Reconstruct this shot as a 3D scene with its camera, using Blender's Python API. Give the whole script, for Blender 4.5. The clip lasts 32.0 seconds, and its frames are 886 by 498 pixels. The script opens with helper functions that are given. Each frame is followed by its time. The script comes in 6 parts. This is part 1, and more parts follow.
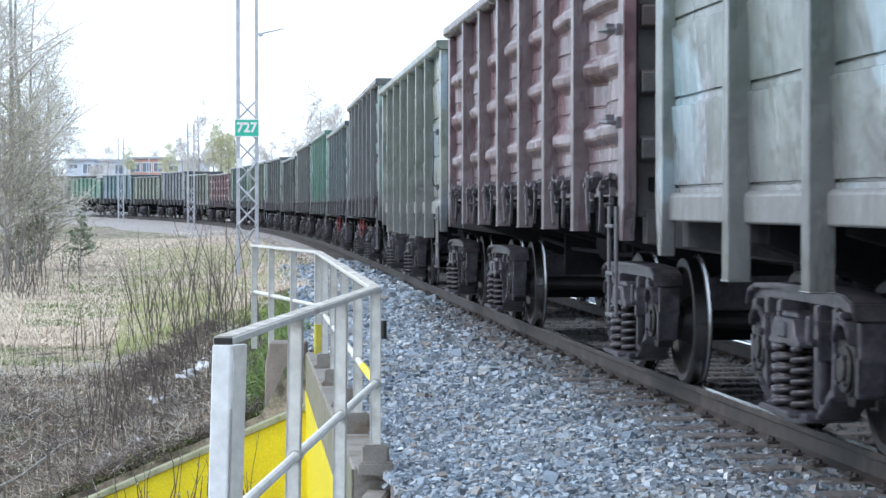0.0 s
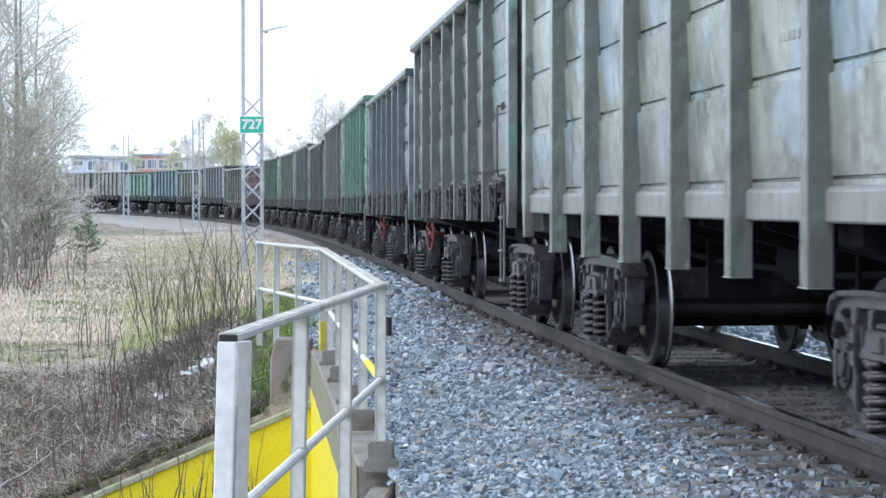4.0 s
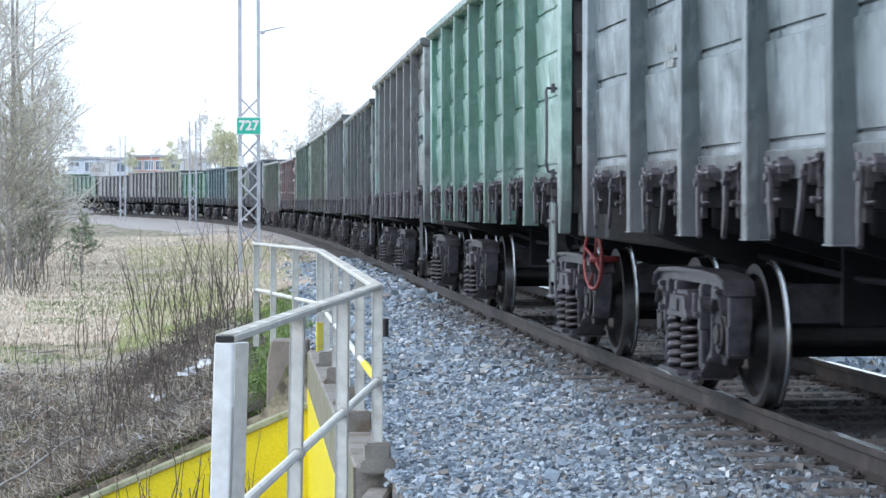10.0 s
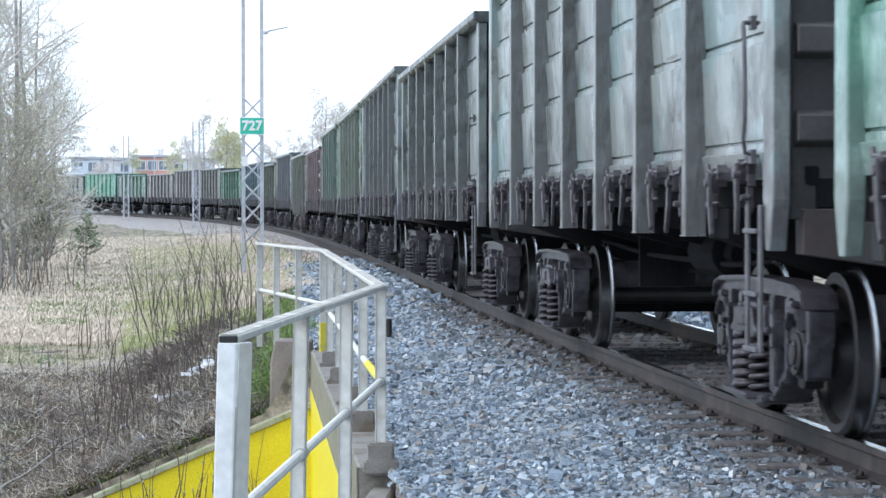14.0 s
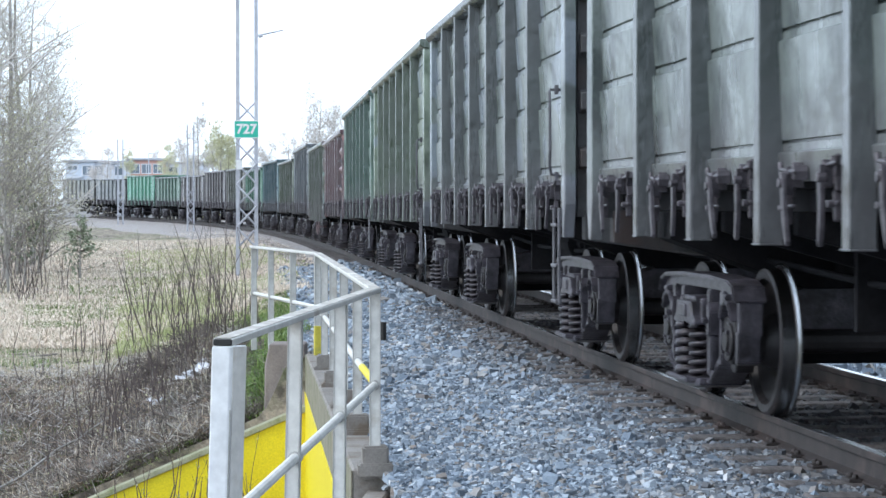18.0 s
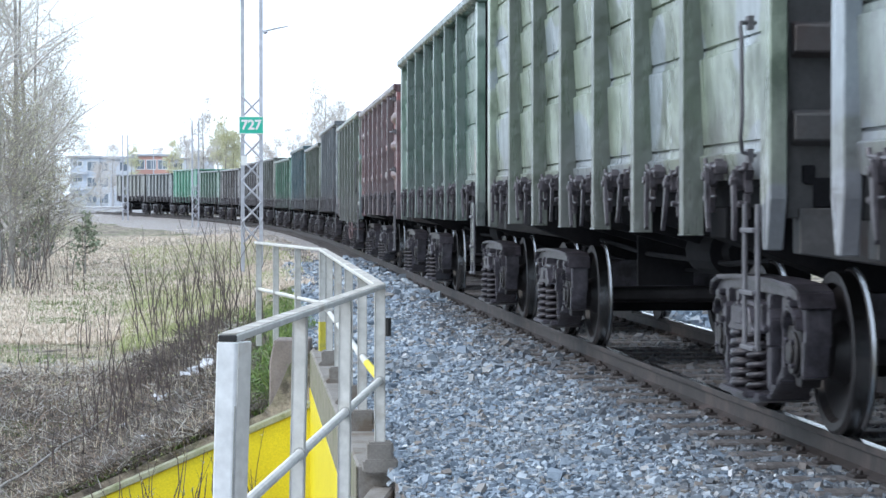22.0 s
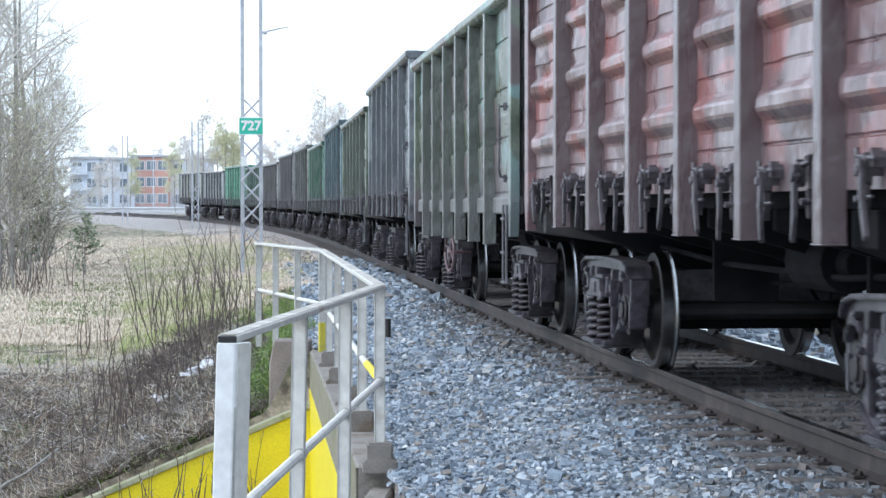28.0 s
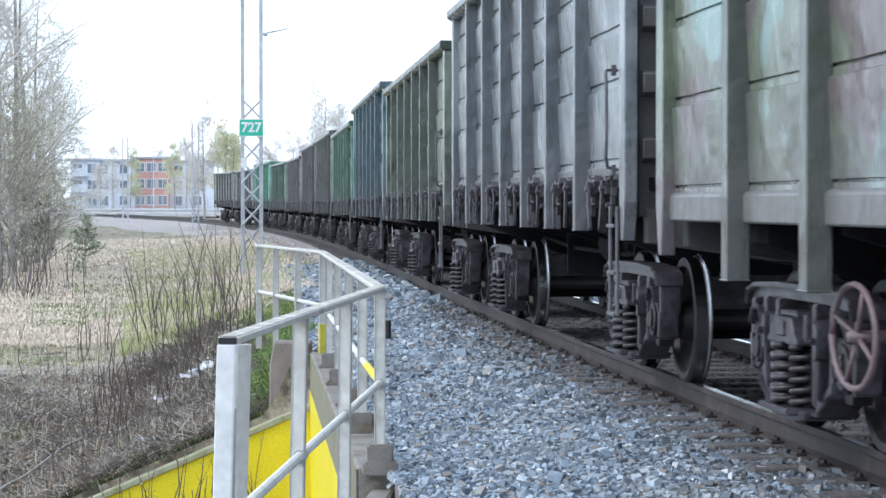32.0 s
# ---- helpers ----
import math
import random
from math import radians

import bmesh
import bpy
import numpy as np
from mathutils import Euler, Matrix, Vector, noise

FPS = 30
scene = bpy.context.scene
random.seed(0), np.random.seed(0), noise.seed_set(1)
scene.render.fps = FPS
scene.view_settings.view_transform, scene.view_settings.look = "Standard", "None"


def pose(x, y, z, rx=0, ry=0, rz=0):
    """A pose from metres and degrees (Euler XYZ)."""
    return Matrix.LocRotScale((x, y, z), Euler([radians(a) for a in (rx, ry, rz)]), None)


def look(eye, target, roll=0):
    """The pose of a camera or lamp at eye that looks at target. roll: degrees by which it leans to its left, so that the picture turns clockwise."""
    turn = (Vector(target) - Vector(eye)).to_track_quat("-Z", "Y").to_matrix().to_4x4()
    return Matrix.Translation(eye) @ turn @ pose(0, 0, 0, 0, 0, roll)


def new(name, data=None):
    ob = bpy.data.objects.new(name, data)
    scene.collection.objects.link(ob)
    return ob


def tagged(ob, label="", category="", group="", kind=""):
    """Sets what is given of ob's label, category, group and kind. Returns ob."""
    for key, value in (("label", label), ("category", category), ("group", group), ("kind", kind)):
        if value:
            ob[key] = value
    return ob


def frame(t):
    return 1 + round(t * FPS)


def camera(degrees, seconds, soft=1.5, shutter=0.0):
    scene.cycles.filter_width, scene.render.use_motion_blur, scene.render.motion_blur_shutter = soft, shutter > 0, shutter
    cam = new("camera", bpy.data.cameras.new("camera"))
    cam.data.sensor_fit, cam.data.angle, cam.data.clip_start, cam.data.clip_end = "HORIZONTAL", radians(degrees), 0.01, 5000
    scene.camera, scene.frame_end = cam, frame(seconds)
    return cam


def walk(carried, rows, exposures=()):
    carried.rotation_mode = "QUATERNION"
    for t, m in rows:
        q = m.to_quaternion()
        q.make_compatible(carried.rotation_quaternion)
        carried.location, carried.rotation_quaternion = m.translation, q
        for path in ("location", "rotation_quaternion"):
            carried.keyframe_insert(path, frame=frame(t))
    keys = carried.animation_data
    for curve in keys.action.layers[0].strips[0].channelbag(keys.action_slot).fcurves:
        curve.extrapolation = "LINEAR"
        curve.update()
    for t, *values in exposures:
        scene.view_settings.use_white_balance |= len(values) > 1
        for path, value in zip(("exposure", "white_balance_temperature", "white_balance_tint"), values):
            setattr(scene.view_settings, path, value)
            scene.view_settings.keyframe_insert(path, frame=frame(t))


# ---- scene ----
# The camera stands beside the track, held by hand: seconds, tilt and turn in degrees.
LAT = 0.945  # breadths and heights of the first survey, brought to the true gauge
FOC = 3877 / LAT
EYE = (0.0, 0.0, 1.412 * LAT)
SWAY = [
    (0, -1.160, -0.116), (0.5, -1.141, -0.133), (1, -1.141, -0.090), (1.5, -1.118, -0.068), (2, -1.120, -0.046), (2.5, -1.186, -0.027),
    (3, -1.232, -0.023), (3.5, -1.249, 0.018), (5.5, -1.213, -0.023), (6, -1.213, -0.048), (6.5, -1.189, -0.070), (7, -1.163, -0.114),
    (7.5, -1.142, -0.137), (8, -1.144, -0.141), (8.5, -1.188, -0.137), (9, -1.210, -0.136), (9.5, -1.210, -0.092), (10, -1.213, -0.068),
    (10.5, -1.249, -0.026), (11, -1.278, 0.001), (11.5, -1.300, 0.022), (12, -1.255, 0.042), (12.5, -1.227, 0.027), (13, -1.204, 0.026),
    (13.5, -1.210, 0.024), (14, -1.210, 0.020), (14.5, -1.210, 0.001), (16.5, -1.161, -0.135), (17, -1.165, -0.114), (17.5, -1.121, -0.115),
    (18, -1.123, -0.126), (18.5, -1.165, -0.068), (19, -1.189, -0.088), (19.5, -1.227, -0.047), (20, -1.188, -0.046), (20.5, -1.141, -0.046),
    (21, -1.207, -0.019), (21.5, -1.225, 0.000), (22, -1.230, 0.000), (22.5, -1.230, 0.000), (23, -1.185, 0.000), (23.5, -1.165, -0.002),
    (24, -1.180, -0.021), (24.5, -1.229, -0.067), (25, -1.255, -0.051), (25.5, -1.273, -0.049), (27.5, -1.233, -0.023), (28, -1.209, -0.005),
    (28.5, -1.186, -0.004), (29, -1.165, -0.005), (29.5, -1.183, -0.001), (30, -1.186, 0.000), (30.5, -1.188, 0.000), (31, -1.188, 0.000),
    (31.5, -1.165, 0.000), (32, -1.165, 0.000),
]
cam = camera(2 * math.degrees(math.atan(784 / FOC)), 32.0, 1.5, 0.35)
walk(cam, [(t, pose(*EYE, 90 + tilt * LAT, 0, turn * LAT)) for t, tilt, turn in SWAY],
     [(0, 0.8), (32, 0.8)])

# ---- world, sun ----
world = bpy.data.worlds.new("overcast_sky")
scene.world = world
world.use_nodes = True
wn, wl = world.node_tree.nodes, world.node_tree.links
wn.clear()
sky = wn.new("ShaderNodeTexSky")
sky.sky_type, sky.sun_disc = "NISHITA", False
sky.sun_elevation, sky.sun_rotation = radians(38), radians(-110)
cloud = wn.new("ShaderNodeMix")
cloud.data_type = "RGBA"
cloud.inputs[0].default_value = 0.88
cloud.inputs[7].default_value = (8.85, 10.6, 12.85, 1)
wback, wout = wn.new("ShaderNodeBackground"), wn.new("ShaderNodeOutputWorld")
wback.inputs[1].default_value = 0.10
wl.new(sky.outputs[0], cloud.inputs[6])
wl.new(cloud.outputs[2], wback.inputs[0])
wl.new(wback.outputs[0], wout.inputs[0])
sun_data = bpy.data.lights.new("sun", "SUN")
sun_data.energy, sun_data.angle, sun_data.color = 0.8, radians(14), (1.0, 0.97, 0.94)
sun = new("sun", sun_data)
sun.matrix_basis = look((-38, -14, 32), (0, 0, 0))

# ---- track line: its heading and the height of the rail top along the way ----
WAY = (-60, 10, 18, 28, 45, 70, 100, 140, 190, 240, 300)
TURN = (0.11172, 0.11172, 0.09784, 0.08676, 0.08168, 0.08545, 0.10474, 0.15463, 0.25839, 0.40856, 0.63974)
RISE_WAY = (10, 20, 40, 70, 110, 160, 220, 300)
RISE = (-0.0205, -0.0212, -0.0590, -0.1062, -0.0994, 0.0160, 0.3183, 0.9854)
X0 = 4.6301
PITCH = 13.92
_step = 0.25
_S = np.arange(-220, 330, _step)


def smoothed(values):
    return np.convolve(np.pad(values, 24, mode="edge"), np.ones(49) / 49, "valid")


_TH, _UP = smoothed(np.interp(_S, WAY, TURN)), smoothed(np.interp(_S, RISE_WAY, RISE))
_XS = np.concatenate([[0], np.cumsum(-(np.sin(_TH)[1:] + np.sin(_TH)[:-1]) / 2 * _step)])
_YS = np.concatenate([[0], np.cumsum((np.cos(_TH)[1:] + np.cos(_TH)[:-1]) / 2 * _step)])
_XS += X0 - np.interp(0, _S, _XS)
_YS -= np.interp(0, _S, _YS)


def grade(s):
    """Height of the rail top along the track."""
    return np.interp(s, _S, _UP)


def on_track(s, left=0.0, up=0.0):
    """The point s metres along the track, left of its middle, above the rail top."""
    th = float(np.interp(s, _S, _TH))
    return Vector((float(np.interp(s, _S, _XS)) - math.cos(th) * left,
                   float(np.interp(s, _S, _YS)) - math.sin(th) * left, float(grade(np.float64(s))) + up))


def heading(s):
    return float(np.interp(s, _S, _TH))


def track_pose(s, left=0.0, up=0.0):
    """A pose on the track with x along it, away from the camera, and y to its left."""
    slope = float(grade(np.float64(s + 1)) - grade(np.float64(s - 1))) / 2
    return Matrix.Translation(on_track(s, left, up)) @ Euler((0, -math.atan(slope), radians(90) + heading(s))).to_matrix().to_4x4()


def way_left(x, y):
    """Nearest way along the track and the distance left of it, for arrays of ground points."""
    s = np.interp(y, _YS, _S)
    for _ in range(3):
        th = np.interp(s, _S, _TH)
        dx, dy = x - np.interp(s, _S, _XS), y - np.interp(s, _S, _YS)
        s = np.clip(s - dx * np.sin(th) + dy * np.cos(th), -219, 329)
    th = np.interp(s, _S, _TH)
    dx, dy = x - np.interp(s, _S, _XS), y - np.interp(s, _S, _YS)
    return s, -dx * np.cos(th) - dy * np.sin(th)


# the train surges a little as its couplings stretch and close
SURGE_TIME = (0, 1, 2, 4, 7, 9, 13, 17, 19, 23, 26, 29, 32)
SURGE = (-0.22, -0.09, 0.04, 0.15, 0.23, 0.22, 0.10, 0.05, -0.06, 0.06, 0.04, -0.10, -0.02)


def train_way(t):
    """How far the front of the wagon that stands first at 32 s lies along the track at t seconds."""
    u = 32 - t
    return 16.20 + 5.1005 * u + 0.0038 * u * u + float(np.interp(t, SURGE_TIME, SURGE))

# ---- materials ----


def material(name, rough=0.7, metal=0.0):
    m = bpy.data.materials.new(name)
    m.use_nodes = True
    nt = m.node_tree
    b = nt.nodes["Principled BSDF"]
    b.inputs["Roughness"].default_value, b.inputs["Metallic"].default_value = rough, metal
    return m, nt, b


def coords(nt, scale=(1, 1, 1), kind="Object", shift=True):
    """Coordinates in metres; each object sees its own stretch of the pattern."""
    tc, mp = nt.nodes.new("ShaderNodeTexCoord"), nt.nodes.new("ShaderNodeMapping")
    mp.inputs["Scale"].default_value = scale
    nt.links.new(tc.outputs[kind], mp.inputs["Vector"])
    if shift:
        info, mul = nt.nodes.new("ShaderNodeObjectInfo"), nt.nodes.new("ShaderNodeMath")
        mul.operation, mul.inputs[1].default_value = "MULTIPLY", 57.0
        nt.links.new(info.outputs["Random"], mul.inputs[0])
        nt.links.new(mul.outputs[0], mp.inputs["Location"])
    return mp.outputs[0]


def tex(nt, vec, scale, detail=4.0, rough=0.6, kind="ShaderNodeTexNoise"):
    n = nt.nodes.new(kind)
    n.inputs["Scale"].default_value = scale
    if kind == "ShaderNodeTexNoise":
        n.inputs["Detail"].default_value, n.inputs["Roughness"].default_value = detail, rough
    nt.links.new(vec, n.inputs["Vector"])
    return n


def ramp(nt, fac, stops):
    r = nt.nodes.new("ShaderNodeValToRGB")
    e = r.color_ramp.elements
    while len(e) < len(stops):
        e.new(0.5)
    for k, (p, c) in zip(e, stops):
        k.position, k.color = p, (*(c if isinstance(c, (tuple, list)) else (c, c, c)), 1)
    nt.links.new(fac, r.inputs[0])
    return r.outputs[0]


def mixed(nt, fac, a, b, blend="MIX"):
    m = nt.nodes.new("ShaderNodeMix")
    m.data_type, m.blend_type = "RGBA", blend
    for i, v in ((0, fac), (6, a), (7, b)):
        if isinstance(v, bpy.types.NodeSocket):
            nt.links.new(v, m.inputs[i])
        elif i == 0:
            m.inputs[0].default_value = v
        else:
            m.inputs[i].default_value = (*v, 1)
    return m.outputs[2]


def bump(nt, b, height, strength=0.3, dist=0.01):
    n = nt.nodes.new("ShaderNodeBump")
    n.inputs["Strength"].default_value, n.inputs["Distance"].default_value = strength, dist
    nt.links.new(height, n.inputs["Height"])
    nt.links.new(n.outputs[0], b.inputs["Normal"])


def surface(name, dark, light, scale=3.0, rough=0.8, metal=0.0, grain=40.0, relief=0.3, dist=0.005, stain=None, stain_scale=0.7, stretch=(1, 1, 1),
            stain_at=(0.52, 0.68), shift=True, kind="Object"):
    """A surface between two colours, with grain, relief and, where given, stains."""
    m, nt, b = material(name, rough, metal)
    v = coords(nt, stretch, kind, shift)
    a, g = tex(nt, v, scale, 5), tex(nt, v, grain, 3)
    col = mixed(nt, ramp(nt, a.outputs[0], ((0.3, 0.0), (0.7, 1.0))), dark, light)
    fine = ramp(nt, g.outputs[0], ((0.3, 0.72), (0.7, 1.0)))
    col = mixed(nt, 0.8, col, fine, "MULTIPLY")
    if stain:
        s = tex(nt, v, stain_scale, 6, 0.65)
        col = mixed(nt, ramp(nt, s.outputs[0], ((stain_at[0], 0.0), (stain_at[1], 1.0))), col, stain)
    nt.links.new(col, b.inputs["Base Color"])
    bump(nt, b, g.outputs[0], relief, dist)
    return m


def dust_fac(nt, height, share):
    """Road dust that clings to the lowest part of a wagon's side."""
    mr = nt.nodes.new("ShaderNodeMapRange")
    for i, x in enumerate((1.85, 2.45, share, 0.0)):
        mr.inputs[i + 1].default_value = x
    nt.links.new(height, mr.inputs[0])
    return mr.outputs[0]


def wagon_paint(name, colour, faded, fade=0.5, rust=0.25, rough=0.55, patch=None, dirt=(0.10, 0.10, 0.105), patch_at=0.55, patch2=None, dusty=0.6, other=None):
    """Old wagon paint: colour worn towards faded, dusty streaks running down, rust marks, and patches of other paint."""
    m, nt, b = material(name, rough)
    v = coords(nt)
    down = coords(nt, (3.2, 3.2, 0.35))
    big, streak, grain = tex(nt, v, 1.5, 8, 0.68), tex(nt, down, 2.2, 6, 0.68), tex(nt, v, 26, 3)
    low = 0.62 - 0.4 * fade
    col = mixed(nt, ramp(nt, big.outputs[0], ((low, 0.0), (low + 0.13, 1.0))), colour, faded)
    info = nt.nodes.new("ShaderNodeObjectInfo")
    if other:
        col = mixed(nt, ramp(nt, info.outputs["Random"], ((0.45, 0.0), (0.62, 0.85))), col, other)
    col = mixed(nt, 1.0, col, ramp(nt, info.outputs["Random"], ((0.0, 0.80), (0.5, 1.0), (1.0, 0.88))), "MULTIPLY")
    if patch:
        p = tex(nt, coords(nt, (0.55, 0.55, 0.8)), 1.7, 1.5, 0.4)
        col = mixed(nt, ramp(nt, p.outputs[0], ((patch_at, 0.0), (patch_at + 0.025, 0.85))), col, patch)
    if patch2:
        p = tex(nt, coords(nt, (0.7, 0.7, 1.0)), 1.3, 2.0, 0.45)
        col = mixed(nt, ramp(nt, p.outputs[0], ((0.37, 0.75), (0.395, 0.0))), col, patch2)
    col = mixed(nt, ramp(nt, streak.outputs[0], ((0.46, 0.0), (0.80, 0.6))), col, dirt)
    tc, sep = nt.nodes.new("ShaderNodeTexCoord"), nt.nodes.new("ShaderNodeSeparateXYZ")
    nt.links.new(tc.outputs["Object"], sep.inputs[0])
    wave = nt.nodes.new("ShaderNodeMath")
    wave.operation, wave.inputs[1].default_value = "MULTIPLY_ADD", 0.9
    nt.links.new(big.outputs[0], wave.inputs[0])
    nt.links.new(sep.outputs[2], wave.inputs[2])
    col = mixed(nt, dust_fac(nt, wave.outputs[0], dusty), col, (0.155, 0.138, 0.15))
    spots = tex(nt, v, 5.5, 8, 0.72)
    edge = 0.72 - 0.2 * rust
    col = mixed(nt, ramp(nt, spots.outputs[0], ((edge, 0.0), (edge + 0.08, 0.8))), col, (0.10, 0.045, 0.03))
    col = mixed(nt, 0.5, col, ramp(nt, grain.outputs[0], ((0.3, 0.7), (0.7, 1.0))), "MULTIPLY")
    nt.links.new(col, b.inputs["Base Color"])
    nt.links.new(ramp(nt, streak.outputs[0], ((0.3, rough - 0.22), (0.7, rough + 0.02))), b.inputs["Roughness"])
    b.inputs["Specular IOR Level"].default_value = 0.8
    dent = tex(nt, v, 3.4, 3, 0.5)
    bump(nt, b, dent.outputs[0], 0.65, 0.035)
    return m


rail_rust = surface("rail_rust", (0.020, 0.015, 0.014), (0.050, 0.038, 0.035), 4, 0.65, 0.0, 60, stain=(0.07, 0.05, 0.045), stain_scale=2.0)
rail_shine = surface("rail_shine", (0.45, 0.45, 0.46), (0.6, 0.6, 0.6), 4, 0.22, 1.0, 80, 0.05)
old_wood = surface("old_wood", (0.07, 0.062, 0.06), (0.17, 0.152, 0.148), 5, 0.9, 0, 30, 0.6, 0.01, stretch=(1, 6, 1))
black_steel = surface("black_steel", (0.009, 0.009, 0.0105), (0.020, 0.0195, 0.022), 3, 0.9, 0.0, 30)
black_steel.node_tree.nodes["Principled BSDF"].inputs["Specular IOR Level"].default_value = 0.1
bogie_steel = surface("bogie_steel", (0.028, 0.026, 0.032), (0.115, 0.106, 0.128), 7, 0.40, 0.1, 40, 0.5, 0.008, (0.018, 0.016, 0.018), 4)
spring_steel = surface("spring_steel", (0.026, 0.023, 0.027), (0.075, 0.064, 0.072), 6, 0.38, 0.3, 50)
wheel_face = surface("wheel_face", (0.013, 0.012, 0.013), (0.036, 0.031, 0.033), 5, 0.5, 0.2, 40)
tread_steel = surface("tread_steel", (0.30, 0.31, 0.33), (0.52, 0.53, 0.55), 5, 0.25, 1.0, 60, 0.03)
concrete = surface("concrete", (0.20, 0.182, 0.165), (0.33, 0.305, 0.28), 2.5, 0.9, 0, 60, 0.5, 0.006, (0.16, 0.125, 0.095), 3.0)
rail_paint = surface("rail_paint", (0.62, 0.61, 0.575), (0.78, 0.77, 0.735), 3, 0.45, 0, 14, 0.1, 0.001, (0.36, 0.31, 0.25), 3.0, stain_at=(0.57, 0.78))
lit_white = surface("lit_white", (0.76, 0.78, 0.80), (0.84, 0.855, 0.87), 3, 0.4, 0, 14, 0.1, 0.001, (0.55, 0.53, 0.50), 3.5, stain_at=(0.66, 0.8))
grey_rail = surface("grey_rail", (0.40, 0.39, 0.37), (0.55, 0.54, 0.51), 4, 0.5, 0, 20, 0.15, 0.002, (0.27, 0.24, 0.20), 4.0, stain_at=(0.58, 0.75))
worn_rail = surface("worn_rail", (0.30, 0.27, 0.23), (0.46, 0.42, 0.37), 7, 0.6, 0, 30, 0.2, 0.002, (0.60, 0.58, 0.54), 5.0, stain_at=(0.50, 0.62))
yellow_paint = surface("yellow_paint", (0.84, 0.68, 0.008), (0.90, 0.75, 0.015), 2, 0.55, 0, 50, 0.2, 0.003, (0.74, 0.60, 0.03), 2.0, stain_at=(0.66, 0.84))
mast_paint = surface("mast_paint", (0.40, 0.41, 0.45), (0.60, 0.61, 0.66), 3, 0.55, 0.2, 40)
sign_green = surface("sign_green", (0.02, 0.46, 0.32), (0.03, 0.52, 0.37), 3, 0.4)
sign_white = surface("sign_white", (0.75, 0.76, 0.75), (0.85, 0.85, 0.84), 3, 0.4)
black_cap = surface("black_cap", (0.012, 0.012, 0.012), (0.02, 0.02, 0.02), 5, 0.5)
mossy = surface("mossy", (0.30, 0.31, 0.20), (0.46, 0.45, 0.34), 4, 0.9, 0, 50, 0.5, 0.006, (0.16, 0.19, 0.08), 3.0)
mossy_yellow = surface("mossy_yellow", (0.55, 0.47, 0.06), (0.68, 0.58, 0.08), 4, 0.7, 0, 40, 0.3, 0.004, (0.25, 0.26, 0.10), 3.0)
pink_concrete = surface("pink_concrete", (0.22, 0.185, 0.17), (0.34, 0.29, 0.27), 3, 0.9, 0, 50, 0.5, 0.006, (0.13, 0.11, 0.10), 2.0)
stained = surface("stained", (0.20, 0.185, 0.13), (0.33, 0.31, 0.24), 4, 0.9, 0, 50, 0.5, 0.006, (0.15, 0.17, 0.07), 3.0)
red_paint = surface("red_paint", (0.22, 0.03, 0.035), (0.30, 0.06, 0.06), 4, 0.5)

# ---- mesh helpers ----


